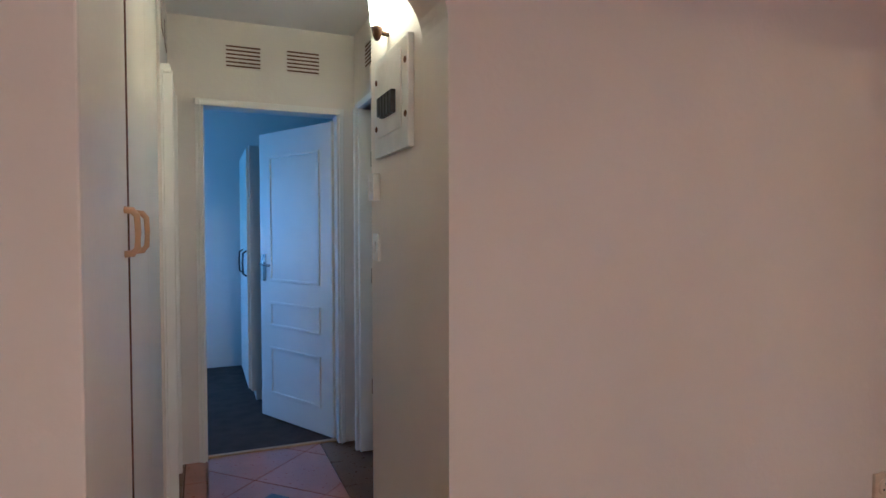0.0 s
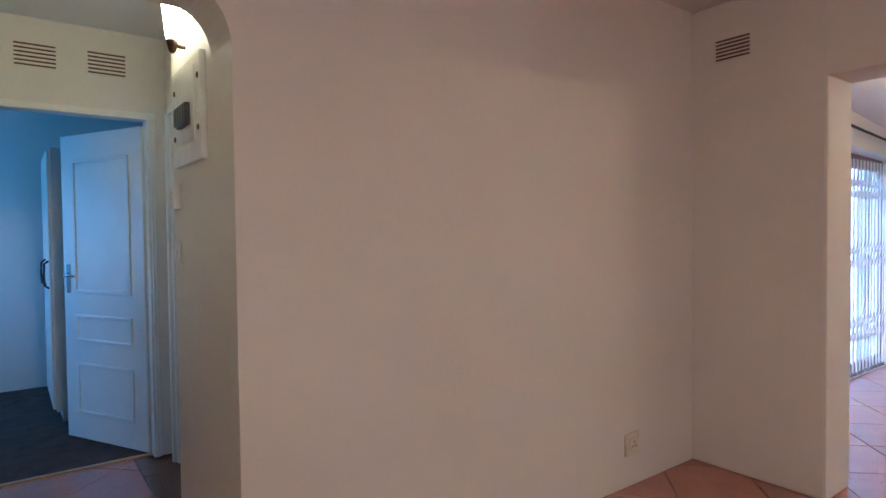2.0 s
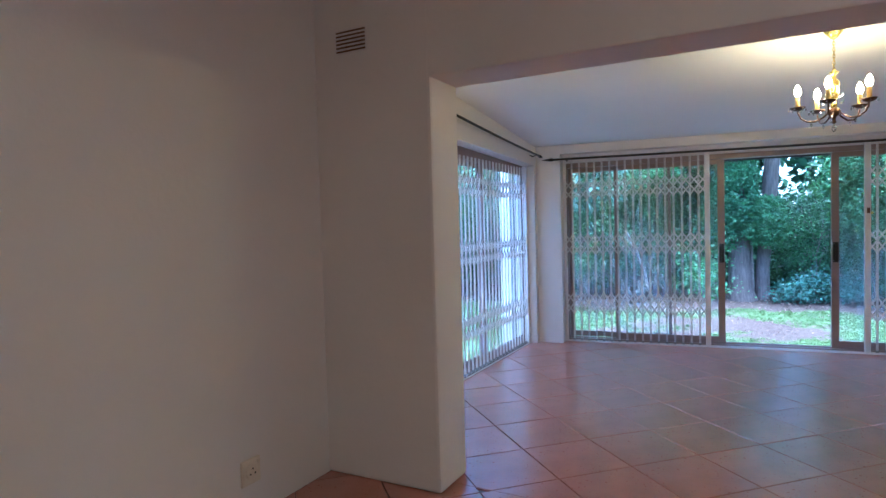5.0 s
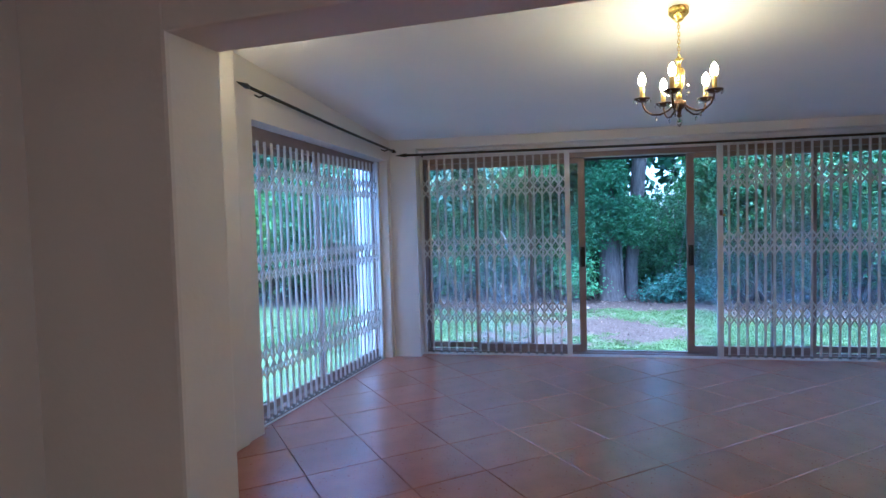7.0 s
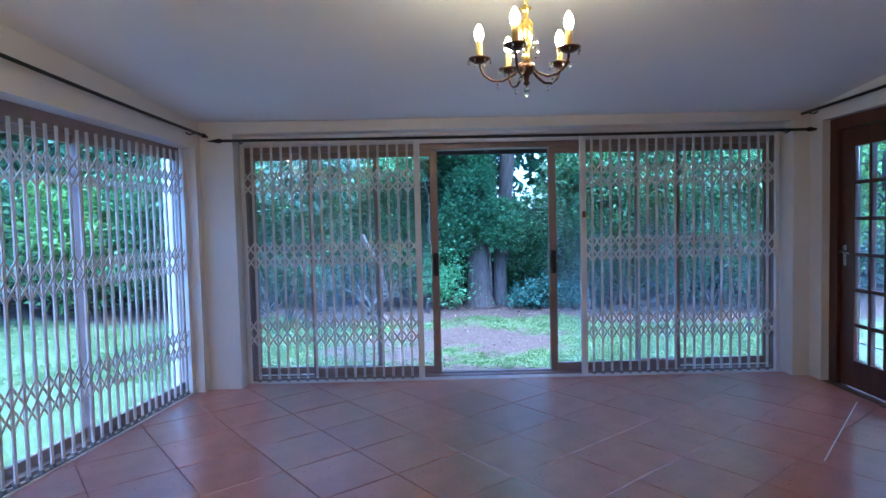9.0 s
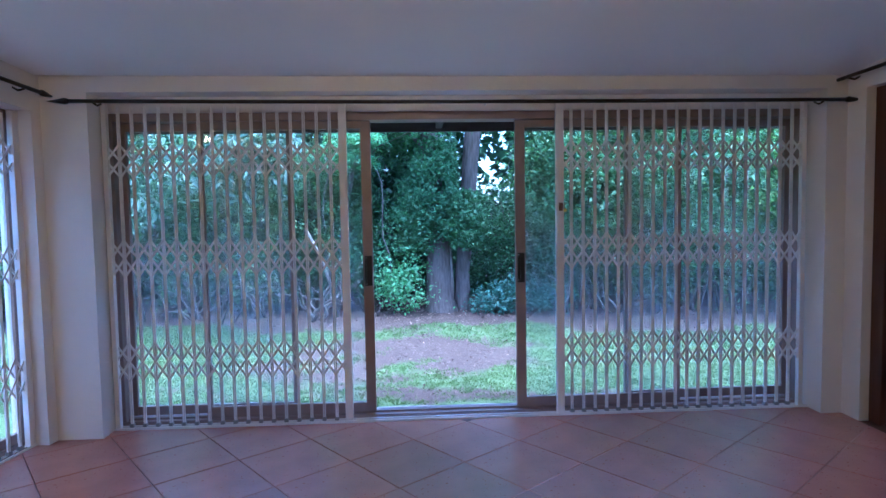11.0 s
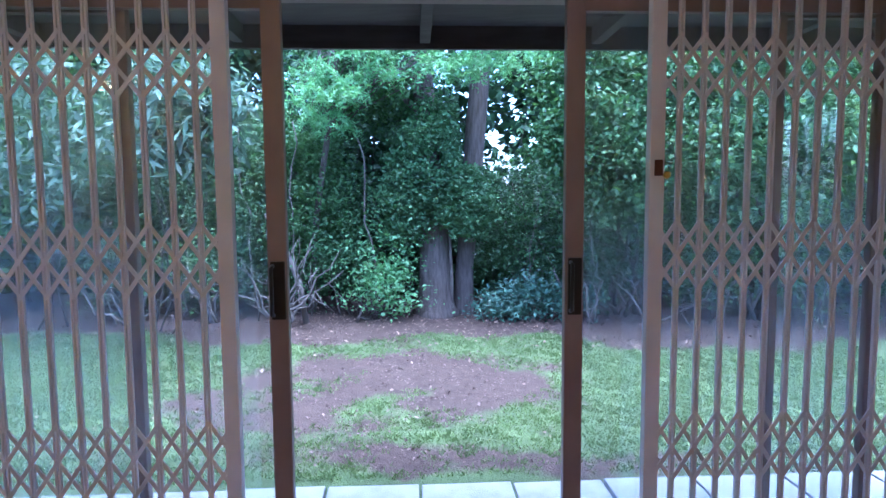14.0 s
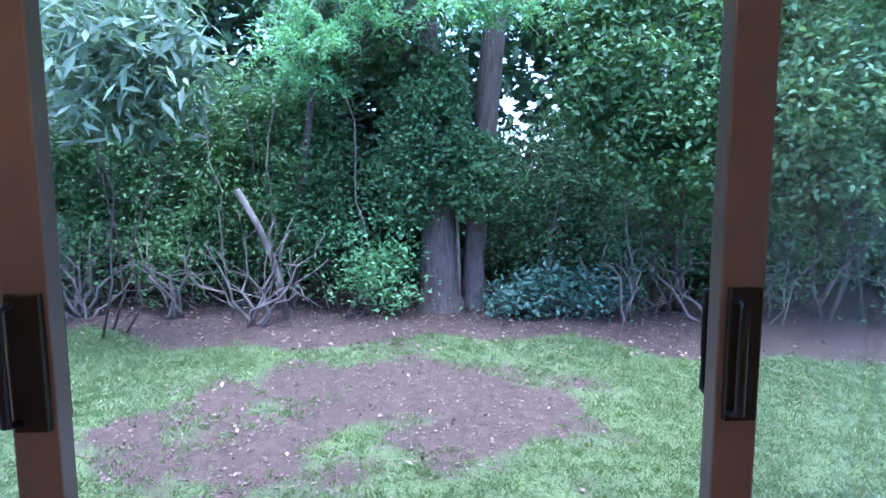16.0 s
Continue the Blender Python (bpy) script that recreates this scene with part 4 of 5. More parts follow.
def shrub(name, label, base, centre, radii, k, m, sigma, size, material, seed, stems=4, category="shrub", aspect=0.45, droop=0.3, stem_r=0.03, shell=0.55, stem_mat=BARK, group="garden shrubs"):
    rng = np.random.default_rng(seed)
    gz = float(ground_z(np.array(base[0]), np.array(base[1])))
    t = thing(name, (base[0], base[1], gz), label, category, group)
    for i in range(stems):
        tip = np.array(centre) + rng.normal(0, 0.45, 3) * np.array(radii)
        b = (base[0] + rng.normal(0, 0.12), base[1] + rng.normal(0, 0.15), gz - 0.05)
        pts = wander(rng, b, tip, 6, 0.07)
        part("stem", tube(pts, [stem_r * (1 - 0.8 * j / 6) for j in range(7)], 7), stem_mat, t, "", True)
        for j in (2, 3, 4):
            e = np.array(pts[j]) + rng.normal(0, 0.35, 3) * np.array(radii) + np.array([0, 0, 0.2])
            part("branch", tube(wander(rng, pts[j], e, 4, 0.05), [stem_r * 0.4 * (1 - 0.8 * q / 4) for q in range(5)], 6), stem_mat, t, "", True)
    pts = clumps(rng, centre, radii, k, m, sigma, shell, gz + 0.03)
    part("crown", leaf_mesh("crown", pts, size, material, rng, aspect=aspect, droop=droop), material, t, "many small separate leaves")
    return t


# twin-trunked tree with an ivy skirt
rng = np.random.default_rng(11)
gz = -0.27
tree = thing("tree", (13.5, -0.7, gz), "twin-trunked garden tree wrapped in dark ivy", "tree")


def trunk(pts, radii, name="trunk", material=BARK):
    bm = tube(pts, radii, 14)
    for v in bm.verts:
        v.co += Vector((noise.noise(v.co * 3.1), noise.noise(v.co * 3.1 + Vector((7, 0, 0))), 0)) * 0.035
    return part(name, bm, material, tree, "", True)


trunk([(13.45, -0.56, gz - 0.1), (13.45, -0.56, gz + 0.05), (13.45, -0.55, gz + 0.25), (13.45, -0.53, 0.5), (13.46, -0.50, 1.2), (13.5, -0.42, 2.4), (13.5, -0.3, 3.8), (13.6, -0.1, 5.5)], [0.34, 0.29, 0.235, 0.205, 0.185, 0.16, 0.12, 0.05])
trunk([(13.55, -0.92, gz - 0.1), (13.55, -0.92, gz + 0.05), (13.55, -0.93, 0.4), (13.56, -0.99, 1.2), (13.6, -1.08, 2.2), (13.65, -1.16, 3.2), (13.7, -1.3, 5.5)], [0.16, 0.14, 0.12, 0.125, 0.135, 0.13, 0.06])
trunk([(13.36, -0.755, gz - 0.05), (13.37, -0.75, 0.3), (13.38, -0.73, 0.9), (13.42, -0.72, 1.5)], [0.026, 0.022, 0.019, 0.016], "vine", TWIG)
for a, b, r in (((13.5, -0.42, 2.4), (13.0, 0.9, 3.6), 0.05), ((13.65, -1.16, 3.2), (13.2, -2.5, 4.3), 0.05), ((13.5, -0.35, 3.3), (12.6, -0.8, 4.6), 0.045), ((13.68, -1.2, 3.8), (13.0, -0.2, 5.2), 0.04)):
    part("limb", tube(wander(rng, a, b, 6, 0.06), [r * (1 - 0.8 * q / 6) for q in range(7)], 8), BARK, tree, "", True)
ivy = np.concatenate([clumps(rng, (13.28, -0.55, 1.72), (0.34, 0.60, 0.85), 270, 90, 0.10, 0.7), clumps(rng, (13.2, -0.95, 1.2), (0.28, 0.36, 0.36), 100, 80, 0.08, 0.6), clumps(rng, (13.25, -0.15, 1.3), (0.3, 0.35, 0.6), 70, 80, 0.10, 0.5)])
ivy = ivy[(ivy[:, 2] < 1.75) | (ivy[:, 1] > -0.86)]
part("ivy", leaf_mesh("ivy", ivy, 0.052, LEAF_IVY, rng, aspect=0.6), LEAF_IVY, tree, "dense ivy leaves")
part("crown", leaf_mesh("crown", np.concatenate([clumps(rng, (13.6, -0.4, 4.7), (1.3, 2.3, 1.2), 260, 60, 0.17, 0.5), clumps(rng, (13.4, 0.35, 3.0), (0.6, 0.95, 0.8), 150, 50, 0.13, 0.5)]), 0.075, LEAF_MID, rng), LEAF_MID, tree, "many small separate leaves")
for y0, y1, zt in ((1.32, 1.22, 2.3), (0.15, 0.4, 2.1), (-2.6, -2.5, 2.2), (1.75, 1.95, 2.4)):
    part("liana", tube(wander(rng, (13.0, y0, gz - 0.04), (13.0, y1, zt), 9, 0.035), 0.009, 6), TWIG, tree, "thin pale hanging stem", True)

# feathery bright sprays hanging in front of the tree
rng = np.random.default_rng(21)
fern = thing("feathery_tree", (13.2, 1.15, gz), "slender tree with bright feathery hanging foliage", "tree")
main = [(13.4, 1.15, gz - 0.05), (13.35, 1.1, 0.6), (13.25, 0.95, 1.5), (13.1, 0.75, 2.4), (12.95, 0.6, 3.3), (12.8, 0.4, 4.2)]
part("trunk", tube(main, [0.06, 0.05, 0.042, 0.035, 0.025, 0.012], 9), BARK, fern, "", True)
sprays = []
HEADS = ((0.55, 2.60, 0.22, 0.17, 24), (0.2, 3.05, 0.24, 0.14, 9), (-0.75, 3.05, 0.32, 0.16, 20), (-1.55, 3.1, 0.35, 0.16, 16))
for hy, hz, sy, sz, count in HEADS:
    for i in range(count):
        c = (12.6 + rng.normal(0, 0.22), hy + rng.normal(0, sy), hz + rng.normal(0, sz))
        b = np.array(main[3 + i % 3]) + rng.normal(0, 0.1, 3)
        mid = (np.array(c) + b) / 2 + np.array([0, 0, 0.16])
        part("twig", tube([tuple(b), tuple(mid), c], [0.008, 0.006, 0.002], 5), BARK, fern, "", True)
        for f in range(8):
            yaw, ln = rng.uniform(0, 2 * math.pi), rng.uniform(0.18, 0.34)
            d = np.array([math.cos(yaw), math.sin(yaw), -0.15 - 0.3 * rng.random()])
            for j in range(19):
                q = j / 18
                p = np.array(c) + d * ln * q + np.array([0, 0, -0.12 * q * q])
                sprays.append(p + rng.normal(0, 0.006, 3))
part("crown", leaf_mesh("crown", np.array(sprays), 0.072, LEAF_FERN, rng, aspect=0.26, droop=0.35), LEAF_FERN, fern, "bright feathery leaflets")

shrub("broadleaf_shrub", "tall shrub with pale broad drooping leaves", (12.3, 2.6), (11.7, 2.05, 2.3), (0.5, 0.8, 0.7), 170, 14, 0.15, 0.19, LEAF_PALE, 31, 3, aspect=0.24, droop=0.55, shell=0.5, stem_r=0.014)
shrub("broadleaf_shrub", "tall shrub with pale broad drooping leaves", (12.6, 4.2), (12.2, 3.9, 2.2), (0.8, 1.1, 1.0), 150, 16, 0.17, 0.16, LEAF_PALE, 32, 3, aspect=0.26, droop=0.55, shell=0.5, stem_r=0.014)
shrub("leafy_shrub", "dense green shrub at the back of the bed", (13.6, 1.6), (13.6, 1.5, 1.35), (0.65, 1.15, 1.35), 260, 100, 0.14, 0.06, LEAF_MID, 33)
shrub("leafy_shrub", "dense green shrub at the back of the bed", (13.7, 3.4), (13.7, 3.3, 1.7), (0.7, 1.4, 1.6), 280, 90, 0.15, 0.065, LEAF_IVY, 34)
shrub("leafy_shrub", "dense green shrub at the back of the bed", (14.1, 5.6), (14.0, 5.6, 1.9), (0.9, 1.6, 1.9), 190, 48, 0.18, 0.10, LEAF_MID, 35)
shrub("leafy_shrub", "low bright green shrub beside the tree trunk", (12.95, 0.28), (13.05, 0.15, 0.25), (0.35, 0.62, 0.62), 44, 44, 0.17, 0.06, LEAF_FERN, 36, 4, aspect=0.5, stem_r=0.012, shell=0.1)
shrub("leafy_tree", "tall leafy tree with hanging branches", (13.4, -3.1), (12.7, -2.75, 2.35), (0.75, 1.05, 1.35), 250, 80, 0.15, 0.072, LEAF_MID, 37, 5, "tree", 0.5, 0.5)
shrub("leafy_tree", "tall leafy tree with hanging branches", (13.2, -4.7), (12.6, -4.4, 2.5), (0.85, 1.2, 1.6), 280, 75, 0.16, 0.078, LEAF_LIGHT, 38, 5, "tree", 0.5, 0.5)
shrub("leafy_tree", "tall leafy tree with yellowing leaves", (13.4, -6.6), (12.9, -6.3, 2.4), (1.0, 1.4, 1.7), 240, 70, 0.18, 0.085, LEAF_LIME, 39, 5, "tree", 0.5, 0.4)
shrub("leafy_shrub", "dark shrub in the shade of the trees", (14.1, -2.2), (14.2, -2.2, 0.9), (0.6, 1.2, 1.2), 170, 70, 0.15, 0.065, LEAF_DARK, 40)
shrub("leafy_shrub", "dark shrub in the shade of the trees", (14.0, -4.4), (14.1, -4.4, 1.1), (0.7, 1.4, 1.4), 200, 70, 0.16, 0.07, LEAF_MID, 41)
shrub("leafy_shrub", "dark shrub in the shade of the trees", (14.1, -7.0), (14.2, -7.0, 1.2), (0.7, 1.6, 1.5), 150, 46, 0.18, 0.10, LEAF_DARK, 42)
for i, (x, y, h, material) in enumerate(((13.2, 2.5, 0.45, LEAF_MID), (13.3, 0.8, 0.6, LEAF_IVY), (13.5, 1.7, 0.5, LEAF_IVY), (13.7, -1.7, 0.9, LEAF_IVY), (13.4, -2.9, 0.5, LEAF_IVY), (13.0, -4.1, 0.7, LEAF_MID), (12.9, -5.4, 0.9, LEAF_LIGHT), (13.0, 3.6, 0.5, LEAF_IVY))):
    shrub("undergrowth_shrub", "loose straggling shrub in the shade of the bed", (x, y), (x, y, h), (0.35, 0.75, h * 1.25 + 0.1), 70, 34, 0.16, 0.058, material, 130 + i, 4, stem_r=0.011, shell=0.15, stem_mat=TWIG, group="undergrowth")
shrub("ground_cover", "low bluish ground cover beside the tree", (13.1, -1.75), (13.1, -1.8, 0.0), (0.3, 0.85, 0.30), 70, 50, 0.13, 0.065, LEAF_BLUE, 43, 3, "ground cover", 0.4, 0.2, 0.008, 0.4)
for i, (y, x, h) in enumerate(((2.2, 15.3, 3.1), (5.0, 15.6, 3.3), (0.4, 15.6, 1.7), (-3.6, 15.6, 3.0), (-5.6, 15.6, 3.3), (-8.4, 15.3, 3.2), (8.0, 15.4, 3.3))):
    shrub("background_tree", "tall dark tree behind the garden bed", (x, y), (x, y, h), (0.9, 1.9, h * 1.05), 230, 46, 0.24, 0.15, LEAF_DARK, 50 + i, 3, "tree", 0.5, 0.35, 0.07, 0.45, group="background trees")

# deep woods behind the bed and beside the house
rng = np.random.default_rng(64)


def woods(name, label, n, x0, x1, y0, y1, top):
    p = np.stack([rng.uniform(x0, x1, n), rng.uniform(y0, y1, n), -0.35 + (top + 0.35) * rng.random(n) ** 1.25], 1)
    lump = np.sin(p[:, 0] * 1.9 + p[:, 2] * 1.3) + np.sin(p[:, 1] * 1.7 + 1.1 * np.sin(p[:, 2] * 1.4)) + np.sin((p[:, 0] + p[:, 1]) * 2.3)
    p = p[(p[:, 2] < 1.5) | (lump > -0.75 - 0.4 * rng.random(n))]
    gap = ((p[:, 1] + 1.75) / 0.62) ** 2 + ((p[:, 2] - 2.3) / 0.5) ** 2
    p = p[(gap > 1) | (rng.random(len(p)) < 0.7)]
    tagged(new(name, leaf_mesh(name, p, 0.26, LEAF_DARK, rng, aspect=0.55)), label, "woods", kind="stuff")


woods("deep_woods", "dark dense woods behind the garden bed", 64000, 14.9, 17.8, -13, 12, 6.2)
woods("side_woods", "dark dense woods beyond the side lawn", 26000, -2, 15, 10.2, 12.4, 5.5)
woods("far_woods", "dark dense woods beyond the timber doors", 26000, -3, 15, -14, -11.6, 5.0)

# bare twiggy shrubs
for i, (bx, by, s, n) in enumerate(((12.75, 3.35, 1.0, 11), (12.6, 1.35, 1.15, 8), (12.9, 2.3, 0.9, 7), (13.0, -2.55, 0.95, 3), (13.1, -3.4, 0.9, 3))):
    rng = np.random.default_rng(70 + i)
    g0 = float(ground_z(np.array(bx), np.array(by)))
    t = thing("bare_shrub", (bx, by, g0), "bare shrub of pale dry twigs in the bed", "shrub", "bare shrubs")
    for j in range(n):
        a = rng.uniform(-0.85, 0.85)
        L = s * rng.uniform(0.7, 1.25)
        tip = (bx + rng.normal(-0.1, 0.22), by + math.sin(a) * L, g0 + math.cos(a) * L * 0.95)
        pts = wander(rng, (bx + rng.normal(0, 0.04), by + rng.normal(0, 0.06), g0 - 0.04), tip, 6, 0.05)
        part("stem", tube(pts, [0.021 * (1 - 0.82 * q / 6) for q in range(7)], 6), TWIG, t, "", True)
        for q in (2, 3, 4):
            e = np.array(pts[q]) + rng.normal(0, 0.22, 3) + np.array([0, 0, 0.16])
            part("twig", tube(wander(rng, pts[q], e, 3, 0.03), [0.008, 0.006, 0.004, 0.002], 5), TWIG, t, "", True)
st = thing("cut_branch", (12.7, 1.0, -0.3), "thick pruned branch with a pale cut end", "branch")
part("limb", tube([(12.85, 1.05, -0.35), (12.8, 1.12, 0.25), (12.72, 1.28, 0.75), (12.6, 1.45, 1.15)], [0.04, 0.036, 0.033, 0.032], 9), TWIG, st, "", True)

# hedges seen through the side window and the timber doors
for i, (x, y) in enumerate(((12.7, 5.6), (12.5, 6.9), (12.1, 8.2), (10.6, 9.0), (8.6, 9.0), (6.6, 9.0), (4.6, 9.0))):
    shrub("side_hedge", "lime green hedge at the edge of the side lawn", (x, y), (x, y, 1.2), (0.8 if x > 12 else 1.35, 0.9, 1.35), 170, 40, 0.17, 0.11, LEAF_LIME if i % 2 else LEAF_MID, 90 + i, 3, "hedge", group="side hedge")
    # trees added to keep sky light off the side lawn, mostly unseen
    shrub("background_tree", "tall dark tree added behind the side hedge", (x + 0.9, y + 1.7), (x + 0.9, y + 1.7, 3.6), (1.6, 1.3, 3.3), 200, 44, 0.3, 0.18, LEAF_DARK, 100 + i, 3, "tree", stem_r=0.07, group="background trees")
for i, x in enumerate((1.0, 3.6, 6.2, 8.8, 11.4)):
    shrub("far_hedge", "green hedge beyond the timber doors", (x, -10.5), (x, -10.5, 0.9), (1.7, 0.9, 1.5), 130, 36, 0.2, 0.13, LEAF_MID, 110 + i, 3, "hedge", group="far hedge")
shrub("potted_plant_bush", "small leafy bush against the house by the side window", (5.1, 2.15), (5.1, 2.15, 0.15), (0.35, 0.3, 0.42), 60, 26, 0.08, 0.09, LEAF_BLUE, 120, 3, "shrub", stem_r=0.01)

# ---- lawn: blades and litter ----
rng = np.random.default_rng(5)


def tufts(name, label, n, x0, x1, y0, y1, length, clump, per):
    x, y = rng.uniform(x0, x1, n), rng.uniform(y0, y1, n)
    wave = 0.5 + 0.5 * np.sin(x * 4.7 + 2 * np.sin(y * 2.3)) * np.sin(y * 5.1 + 1.7 * np.sin(x * 3.1))
    keep = rng.random(n) > bareness(x, y) * 1.75 - 0.25 * wave
    keep &= ~((x + SKEW * y < 9.0) & (x < 9.25))
    x, y = x[keep], y[keep]
    x = np.repeat(x, per) + rng.normal(0, clump, len(x) * per)
    y = np.repeat(y, per) + rng.normal(0, clump, len(y) * per)
    p = np.stack([x, y, ground_z(x, y)], 1)
    m = len(p)
    d = rng.normal(0, 0.55, (m, 3))
    d[:, 2] = 0.8
    d /= np.linalg.norm(d, axis=1)[:, None]
    L = length * rng.uniform(0.5, 1.4, (m, 1))
    s = np.cross(d, rng.normal(0, 1, (m, 3)))
    s = s / np.linalg.norm(s, axis=1)[:, None] * 0.0045
    v = np.stack([p - s, p + s, p + d * L - np.array([0, 0, 0.1]) * L], 1).reshape(-1, 3)
    me = bpy.data.meshes.new(name)
    me.from_pydata(v.tolist(), [], np.arange(len(v)).reshape(-1, 3).tolist())
    me.materials.append(GRASS)
    return tagged(new(name, me), label, "grass", kind="stuff")


tufts("lawn_grass", "short patchy lawn grass in uneven tufts", 30000, 8.6, 12.7, -5.2, 4.6, 0.036, 0.022, 9)
tufts("side_lawn_grass", "short lawn grass beside the house", 14000, 3.6, 12.4, 2.4, 8.0, 0.04, 0.03, 6)
n = 2600
x, y = rng.uniform(9.3, 14.0, n), rng.uniform(-5.5, 4.5, n)
keep = (x > 12.0) | (rng.random(n) < 0.07)
x, y = x[keep], y[keep]
tagged(new("leaf_litter", leaf_mesh("leaf_litter", np.stack([x, y, ground_z(x, y) + 0.012], 1), 0.045, LITTER, rng, up=2.5, aspect=0.6, droop=0.0)), "scattered pale dry leaves on the earth", "leaf litter", kind="stuff")
n = 7000
x, y = rng.uniform(9.2, 13.8, n), rng.uniform(-4.5, 4.0, n)
keep = bareness(x, y) > 0.33
x, y = x[keep], y[keep]
CLOD = mat("dark_earth_clod", (0.15, 0.105, 0.09), 0.95, col2=(0.10, 0.068, 0.056), scale=10, fine=70, bump=0.6)
tagged(new("earth_clods", leaf_mesh("earth_clods", np.stack([x, y, ground_z(x, y) + 0.008], 1), 0.024, CLOD, rng, up=1.5, aspect=0.9, droop=-0.1)), "loose crumbs of dark reddish earth", "earth", kind="stuff")

# ---- terrace, eave, posts ----
terrace = solid("pavement", box(-0.6, 5.4, 0.24, 1.42, -0.60, -0.425, m=FRONT), GROUT, "strip of pale concrete pavers along the garden front", "pavement", "structure")
PAVER = finish("paver", box(-0.262, 0.262, -0.262, 0.262, -0.05, 0.012, 0.008), CONCRETE)
for i in range(11):
    for j in range(2):
        ob = new("paver", PAVER)
        ob.parent = terrace
        ob.matrix_basis = FRONT @ Matrix.Translation((-0.35 + i * 0.54, 0.56 + j * 0.54 + 0.03, -0.378 + random.uniform(-0.005, 0.005))) @ pose(0, 0, 0, random.uniform(-0.5, 0.5), random.uniform(-0.5, 0.5), random.uniform(-0.8, 0.8))
side_terrace = solid("side_pavement", box(3.6, 7.7, 1.64, 2.36, -0.60, -0.42), GROUT, "strip of pinkish brick paving beside the house", "pavement", "structure")
PBRICK = finish("paving_brick", box(-0.108, 0.108, -0.052, 0.052, -0.03, 0.012, 0.004), PINKBRICK)
for i in range(18):
    for j in range(6):
        ob = new("paving_brick", PBRICK)
        ob.parent = side_terrace
        ob.matrix_basis = Matrix.Translation((3.75 + i * 0.222 + (0.11 if j % 2 else 0), 1.72 + j * 0.112, -0.40 + random.uniform(-0.003, 0.003)))

eave = thing("eave", FRONT @ Vector((2.2, 0.6, 2.1)), "dark weathered timber eave above the sliding doors", "roof", kind="structure")
part("soffit", box(-0.5, 5.2, 0.22, 1.02, 2.14, 2.17, m=FRONT), TIMBER, eave)
part("fascia", box(-0.5, 5.2, 1.02, 1.05, 2.03, 2.26, 0.003, m=FRONT), TIMBER, eave)
for u in (0.25, 1.20, 2.10, 2.95, 3.85, 4.6):
    part("rafter", box(u, u + 0.05, 0.22, 1.02, 2.055, 2.14, 0.003, m=FRONT), TIMBER, eave)
roof = thing("roof", (3, 0, 2.7), "low roof over the house", "roof", kind="structure")
part("roof_slab", box(-3.3, 3.6, -5.7, 6.3, 2.72, 2.80), TIMBER, roof)
part("porch_roof", box(-0.5, 5.2, -4.5, 1.05, 2.73, 2.76, m=FRONT), TIMBER, roof)
post = thing("porch_post", (7.75, 2.05, -0.4), "pale painted square porch post outside", "post", "porch posts")
part("shaft", box(7.68, 7.82, 1.95, 2.09, -0.42, 2.35, 0.008), PALE_EXT, post)
part("foot", box(7.66, 7.84, 1.93, 2.11, -0.42, -0.30, 0.008), PALE_EXT, post)
post = thing("porch_post", FRONT @ Vector((4.91, 0.75, -0.4)), "pale painted square porch post outside", "post", "porch posts")
part("shaft", box(4.86, 4.96, 0.70, 0.80, -0.44, 2.055, 0.008, m=FRONT), PALE_EXT, post)
part("foot", box(4.84, 4.98, 0.68, 0.82, -0.44, -0.30, 0.008, m=FRONT), PALE_EXT, post)


# ---- floor tiles, laid on the diagonal ----
def clip(poly, a, b, c):
    """Keep the part of poly where a*x + b*y <= c."""
    out = []
    for p, q in zip(poly, poly[1:] + poly[:1]):
        dp, dq = a * p[0] + b * p[1] - c, a * q[0] + b * q[1] - c
        if dp <= 0:
            out.append(p)
        if dp * dq < 0:
            f = dp / (dp - dq)
            out.append((p[0] + (q[0] - p[0]) * f, p[1] + (q[1] - p[1]) * f))
    return out


def tile_mesh(poly, name="tile"):
    """A tile with a small rounded rim."""
    cx, cy = sum(p[0] for p in poly) / len(poly), sum(p[1] for p in poly) / len(poly)
    bm = bmesh.new()
    rims = []
    for inset, z in ((0, -0.012), (0, -0.0035), (0.004, 0.0)):
        ring = []
        for x, y in poly:
            d = math.hypot(x - cx, y - cy) or 1
            ring.append(bm.verts.new((cx + (x - cx) * (1 - inset / d), cy + (y - cy) * (1 - inset / d), z)))
        rims.append(ring)
    for a, b in zip(rims, rims[1:]):
        for i in range(len(poly)):
            j = (i + 1) % len(poly)
            bm.faces.new((a[i], a[j], b[j], b[i]))
    bm.faces.new(rims[-1])
    return finish(name, bm, TILE)


S, G = 0.446, 0.0035
ROOT = math.sqrt(0.5)
U0, V0 = 2.956, 3.155
half = (S - G) / 2
square = [(-half, -half), (half, -half), (half, half), (-half, half)]
diag = [((a + b) * ROOT, (b - a) * ROOT) for a, b in square]
WHOLE = tile_mesh(diag)
ROOMS = [[(-1, 0, 3.0), (1, 0, 3.42), (0, -1, 5.4), (0, 1, 1.33)],
         [(-1, 0, -3.42), (0, -1, 4.0), (0, 1, 1.47), (1, SKEW, 7.4265 - 0.03), (0.0958, -1, 4.325)],
         [(-1, 0, 0.02), (1, 0, 0.645), (0, -1, -1.33), (0, 1, 3.40)]]
tiles = []
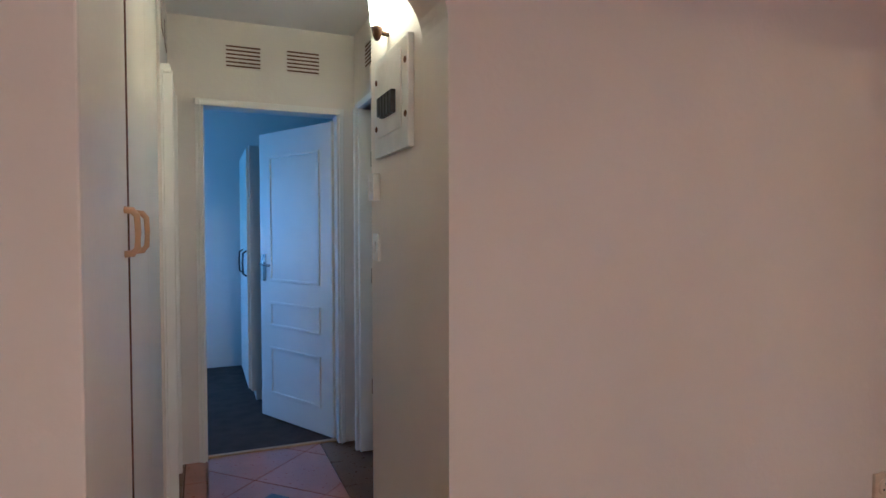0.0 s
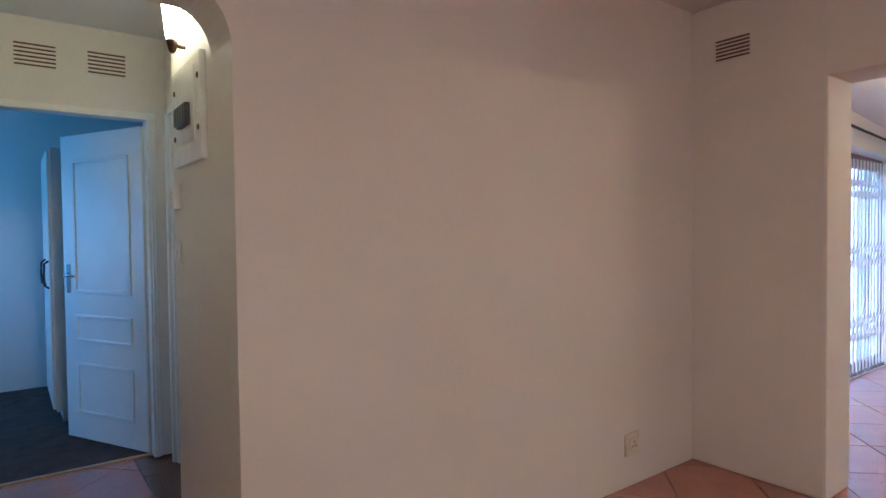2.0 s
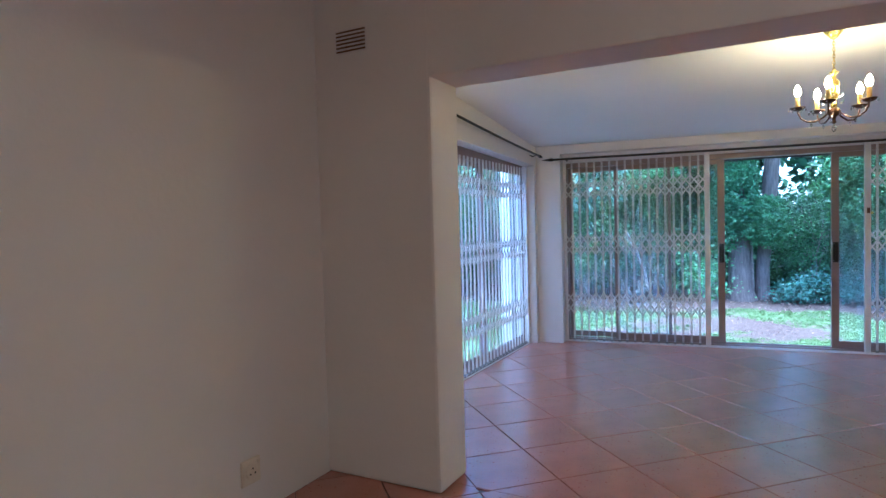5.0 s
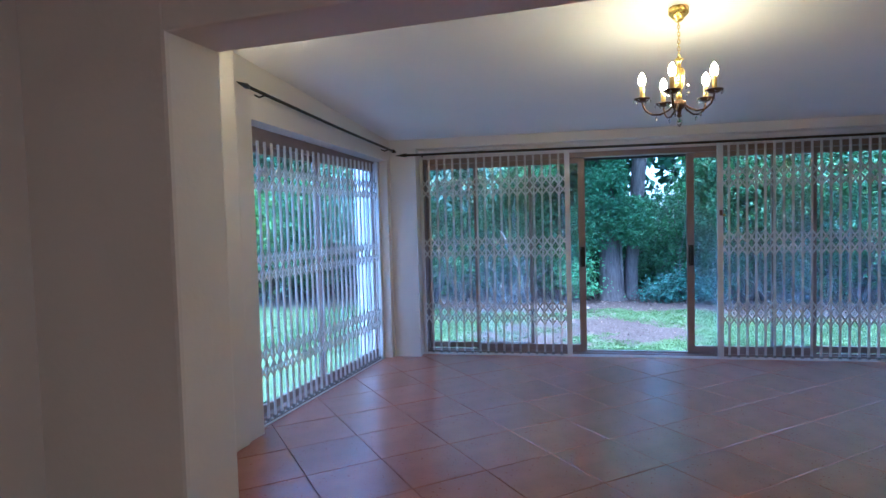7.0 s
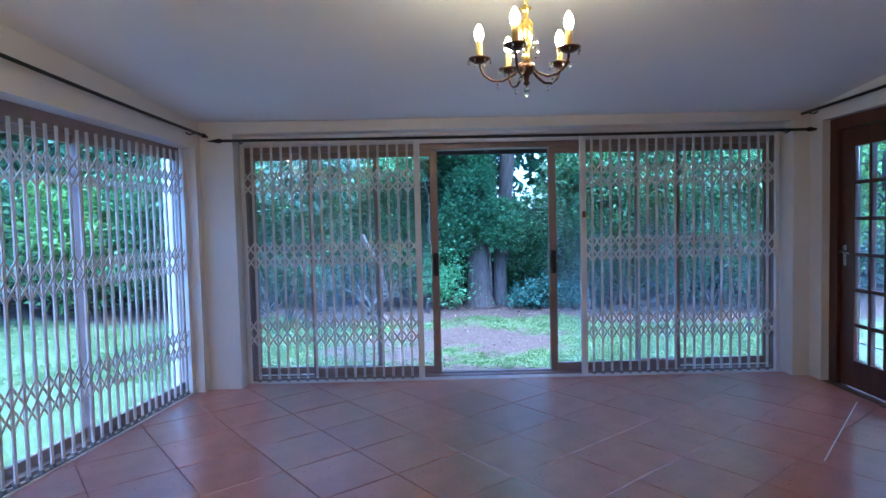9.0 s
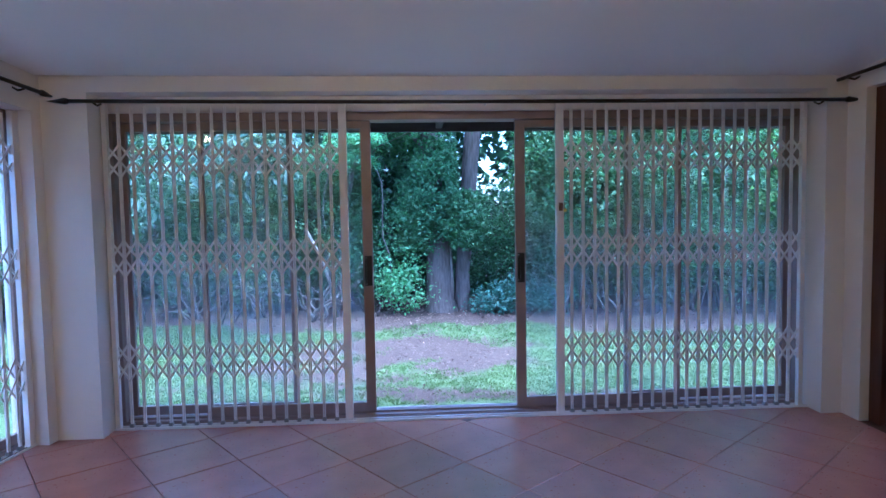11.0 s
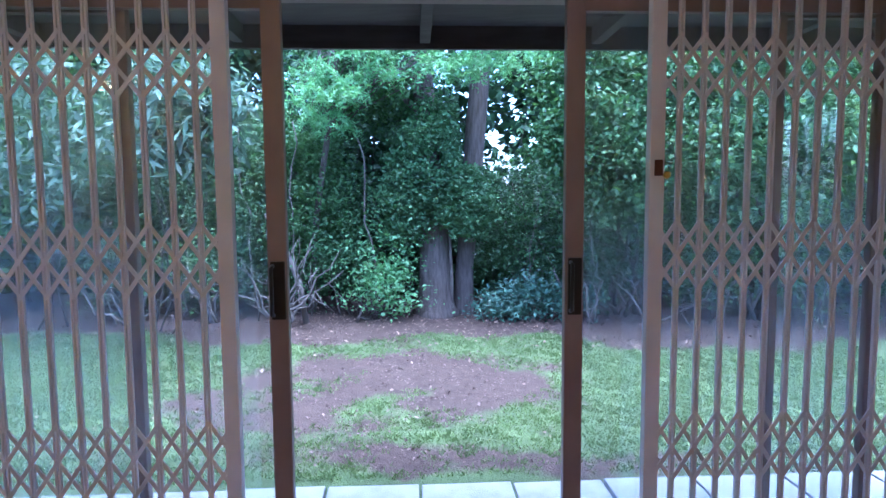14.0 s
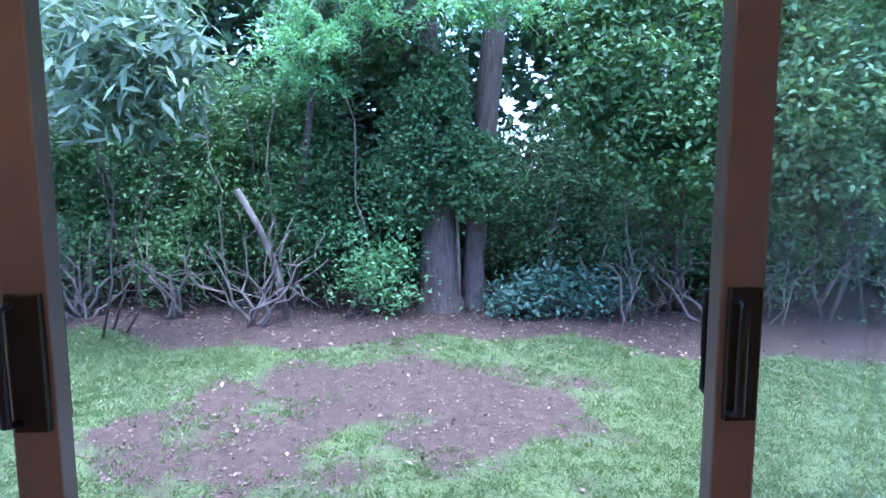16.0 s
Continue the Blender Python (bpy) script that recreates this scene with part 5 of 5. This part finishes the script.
for i in range(-16, 20):
    for j in range(-16, 14):
        u, v = U0 + (i + 0.5) * S, V0 + (j + 0.5) * S
        cx, cy = (u + v) * ROOT, (v - u) * ROOT
        for planes in ROOMS:
            poly = [(cx + x, cy + y) for x, y in diag]
            cut = False
            for a, b, c in planes:
                if any(a * x + b * y > c for x, y in poly):
                    cut = True
                    poly = clip(poly, a, b, c)
                    if len(poly) < 3:
                        break
            if len(poly) >= 3:
                area = abs(sum(p[0] * q[1] - q[0] * p[1] for p, q in zip(poly, poly[1:] + poly[:1]))) / 2
                if area > 0.004:
                    tiles.append((cx, cy, poly if cut else None))
near = sorted(tiles, key=lambda t: abs(t[0] - 3.8) + abs(t[1] + 0.9) * 1.3)
rest = bmesh.new()
for k, (cx, cy, poly) in enumerate(near):
    local = [(x - cx, y - cy) for x, y in poly] if poly else None
    if k < 290:
        ob = new("tile", tile_mesh(local) if local else WHOLE)
        ob.parent = floor
        ob.matrix_basis = Matrix.Translation((cx, cy, random.uniform(-0.0008, 0.0008))) @ pose(0, 0, 0, random.uniform(-0.12, 0.12), random.uniform(-0.12, 0.12), 0)
    else:
        me = tile_mesh(local) if local else WHOLE
        n0 = len(rest.verts)
        rest.from_mesh(me)
        rest.verts.ensure_lookup_table()
        for v in rest.verts[n0:]:
            v.co += Vector((cx, cy, 0))
tagged(part("tiles_beyond", rest, TILE, floor), kind="stuff")
# passage border: long tiles in a frame, a brown strip outside it
for x0, x1, material, w in ((-0.125, -0.005, TILE, 0.40), (-0.30, -0.13, TILE_DARK, 0.40)):
    for k in range(6):
        y0 = 1.345 + k * w * 0.86
        bm = box(x0, x1 - 0.004, y0, min(y0 + w * 0.86 - 0.004, 3.398), -0.012, 0.0, 0.002)
        part("border_tile", bm, material, floor)
for k in range(6):
    y0 = 1.345 + k * 0.344
    part("border_tile", box(0.648 if y0 > 2.2 else 0.60, 0.72 if y0 > 2.2 else 0.650, y0, min(y0 + 0.34, 3.398), -0.012, 0.0, 0.002), TILE_DARK, floor)
part("inset_tile", box(-0.055, 0.055, -0.055, 0.055, -0.002, 0.003, 0.001, m=Matrix.Translation((0.285, 2.70, 0)) @ pose(0, 0, 0, 0, 0, 45)), INSET, floor, "small dark blue inset tile")
wl = (Vector((6.94, -3.557, 0)), Vector((5.88, -2.81, 0)))
part("white_joint", tube([wl[0] + Vector((0, 0, 0.001)), wl[1] + Vector((0, 0, 0.001))], 0.004, 6), WHITEPL, floor, "thin white line along the tiles")
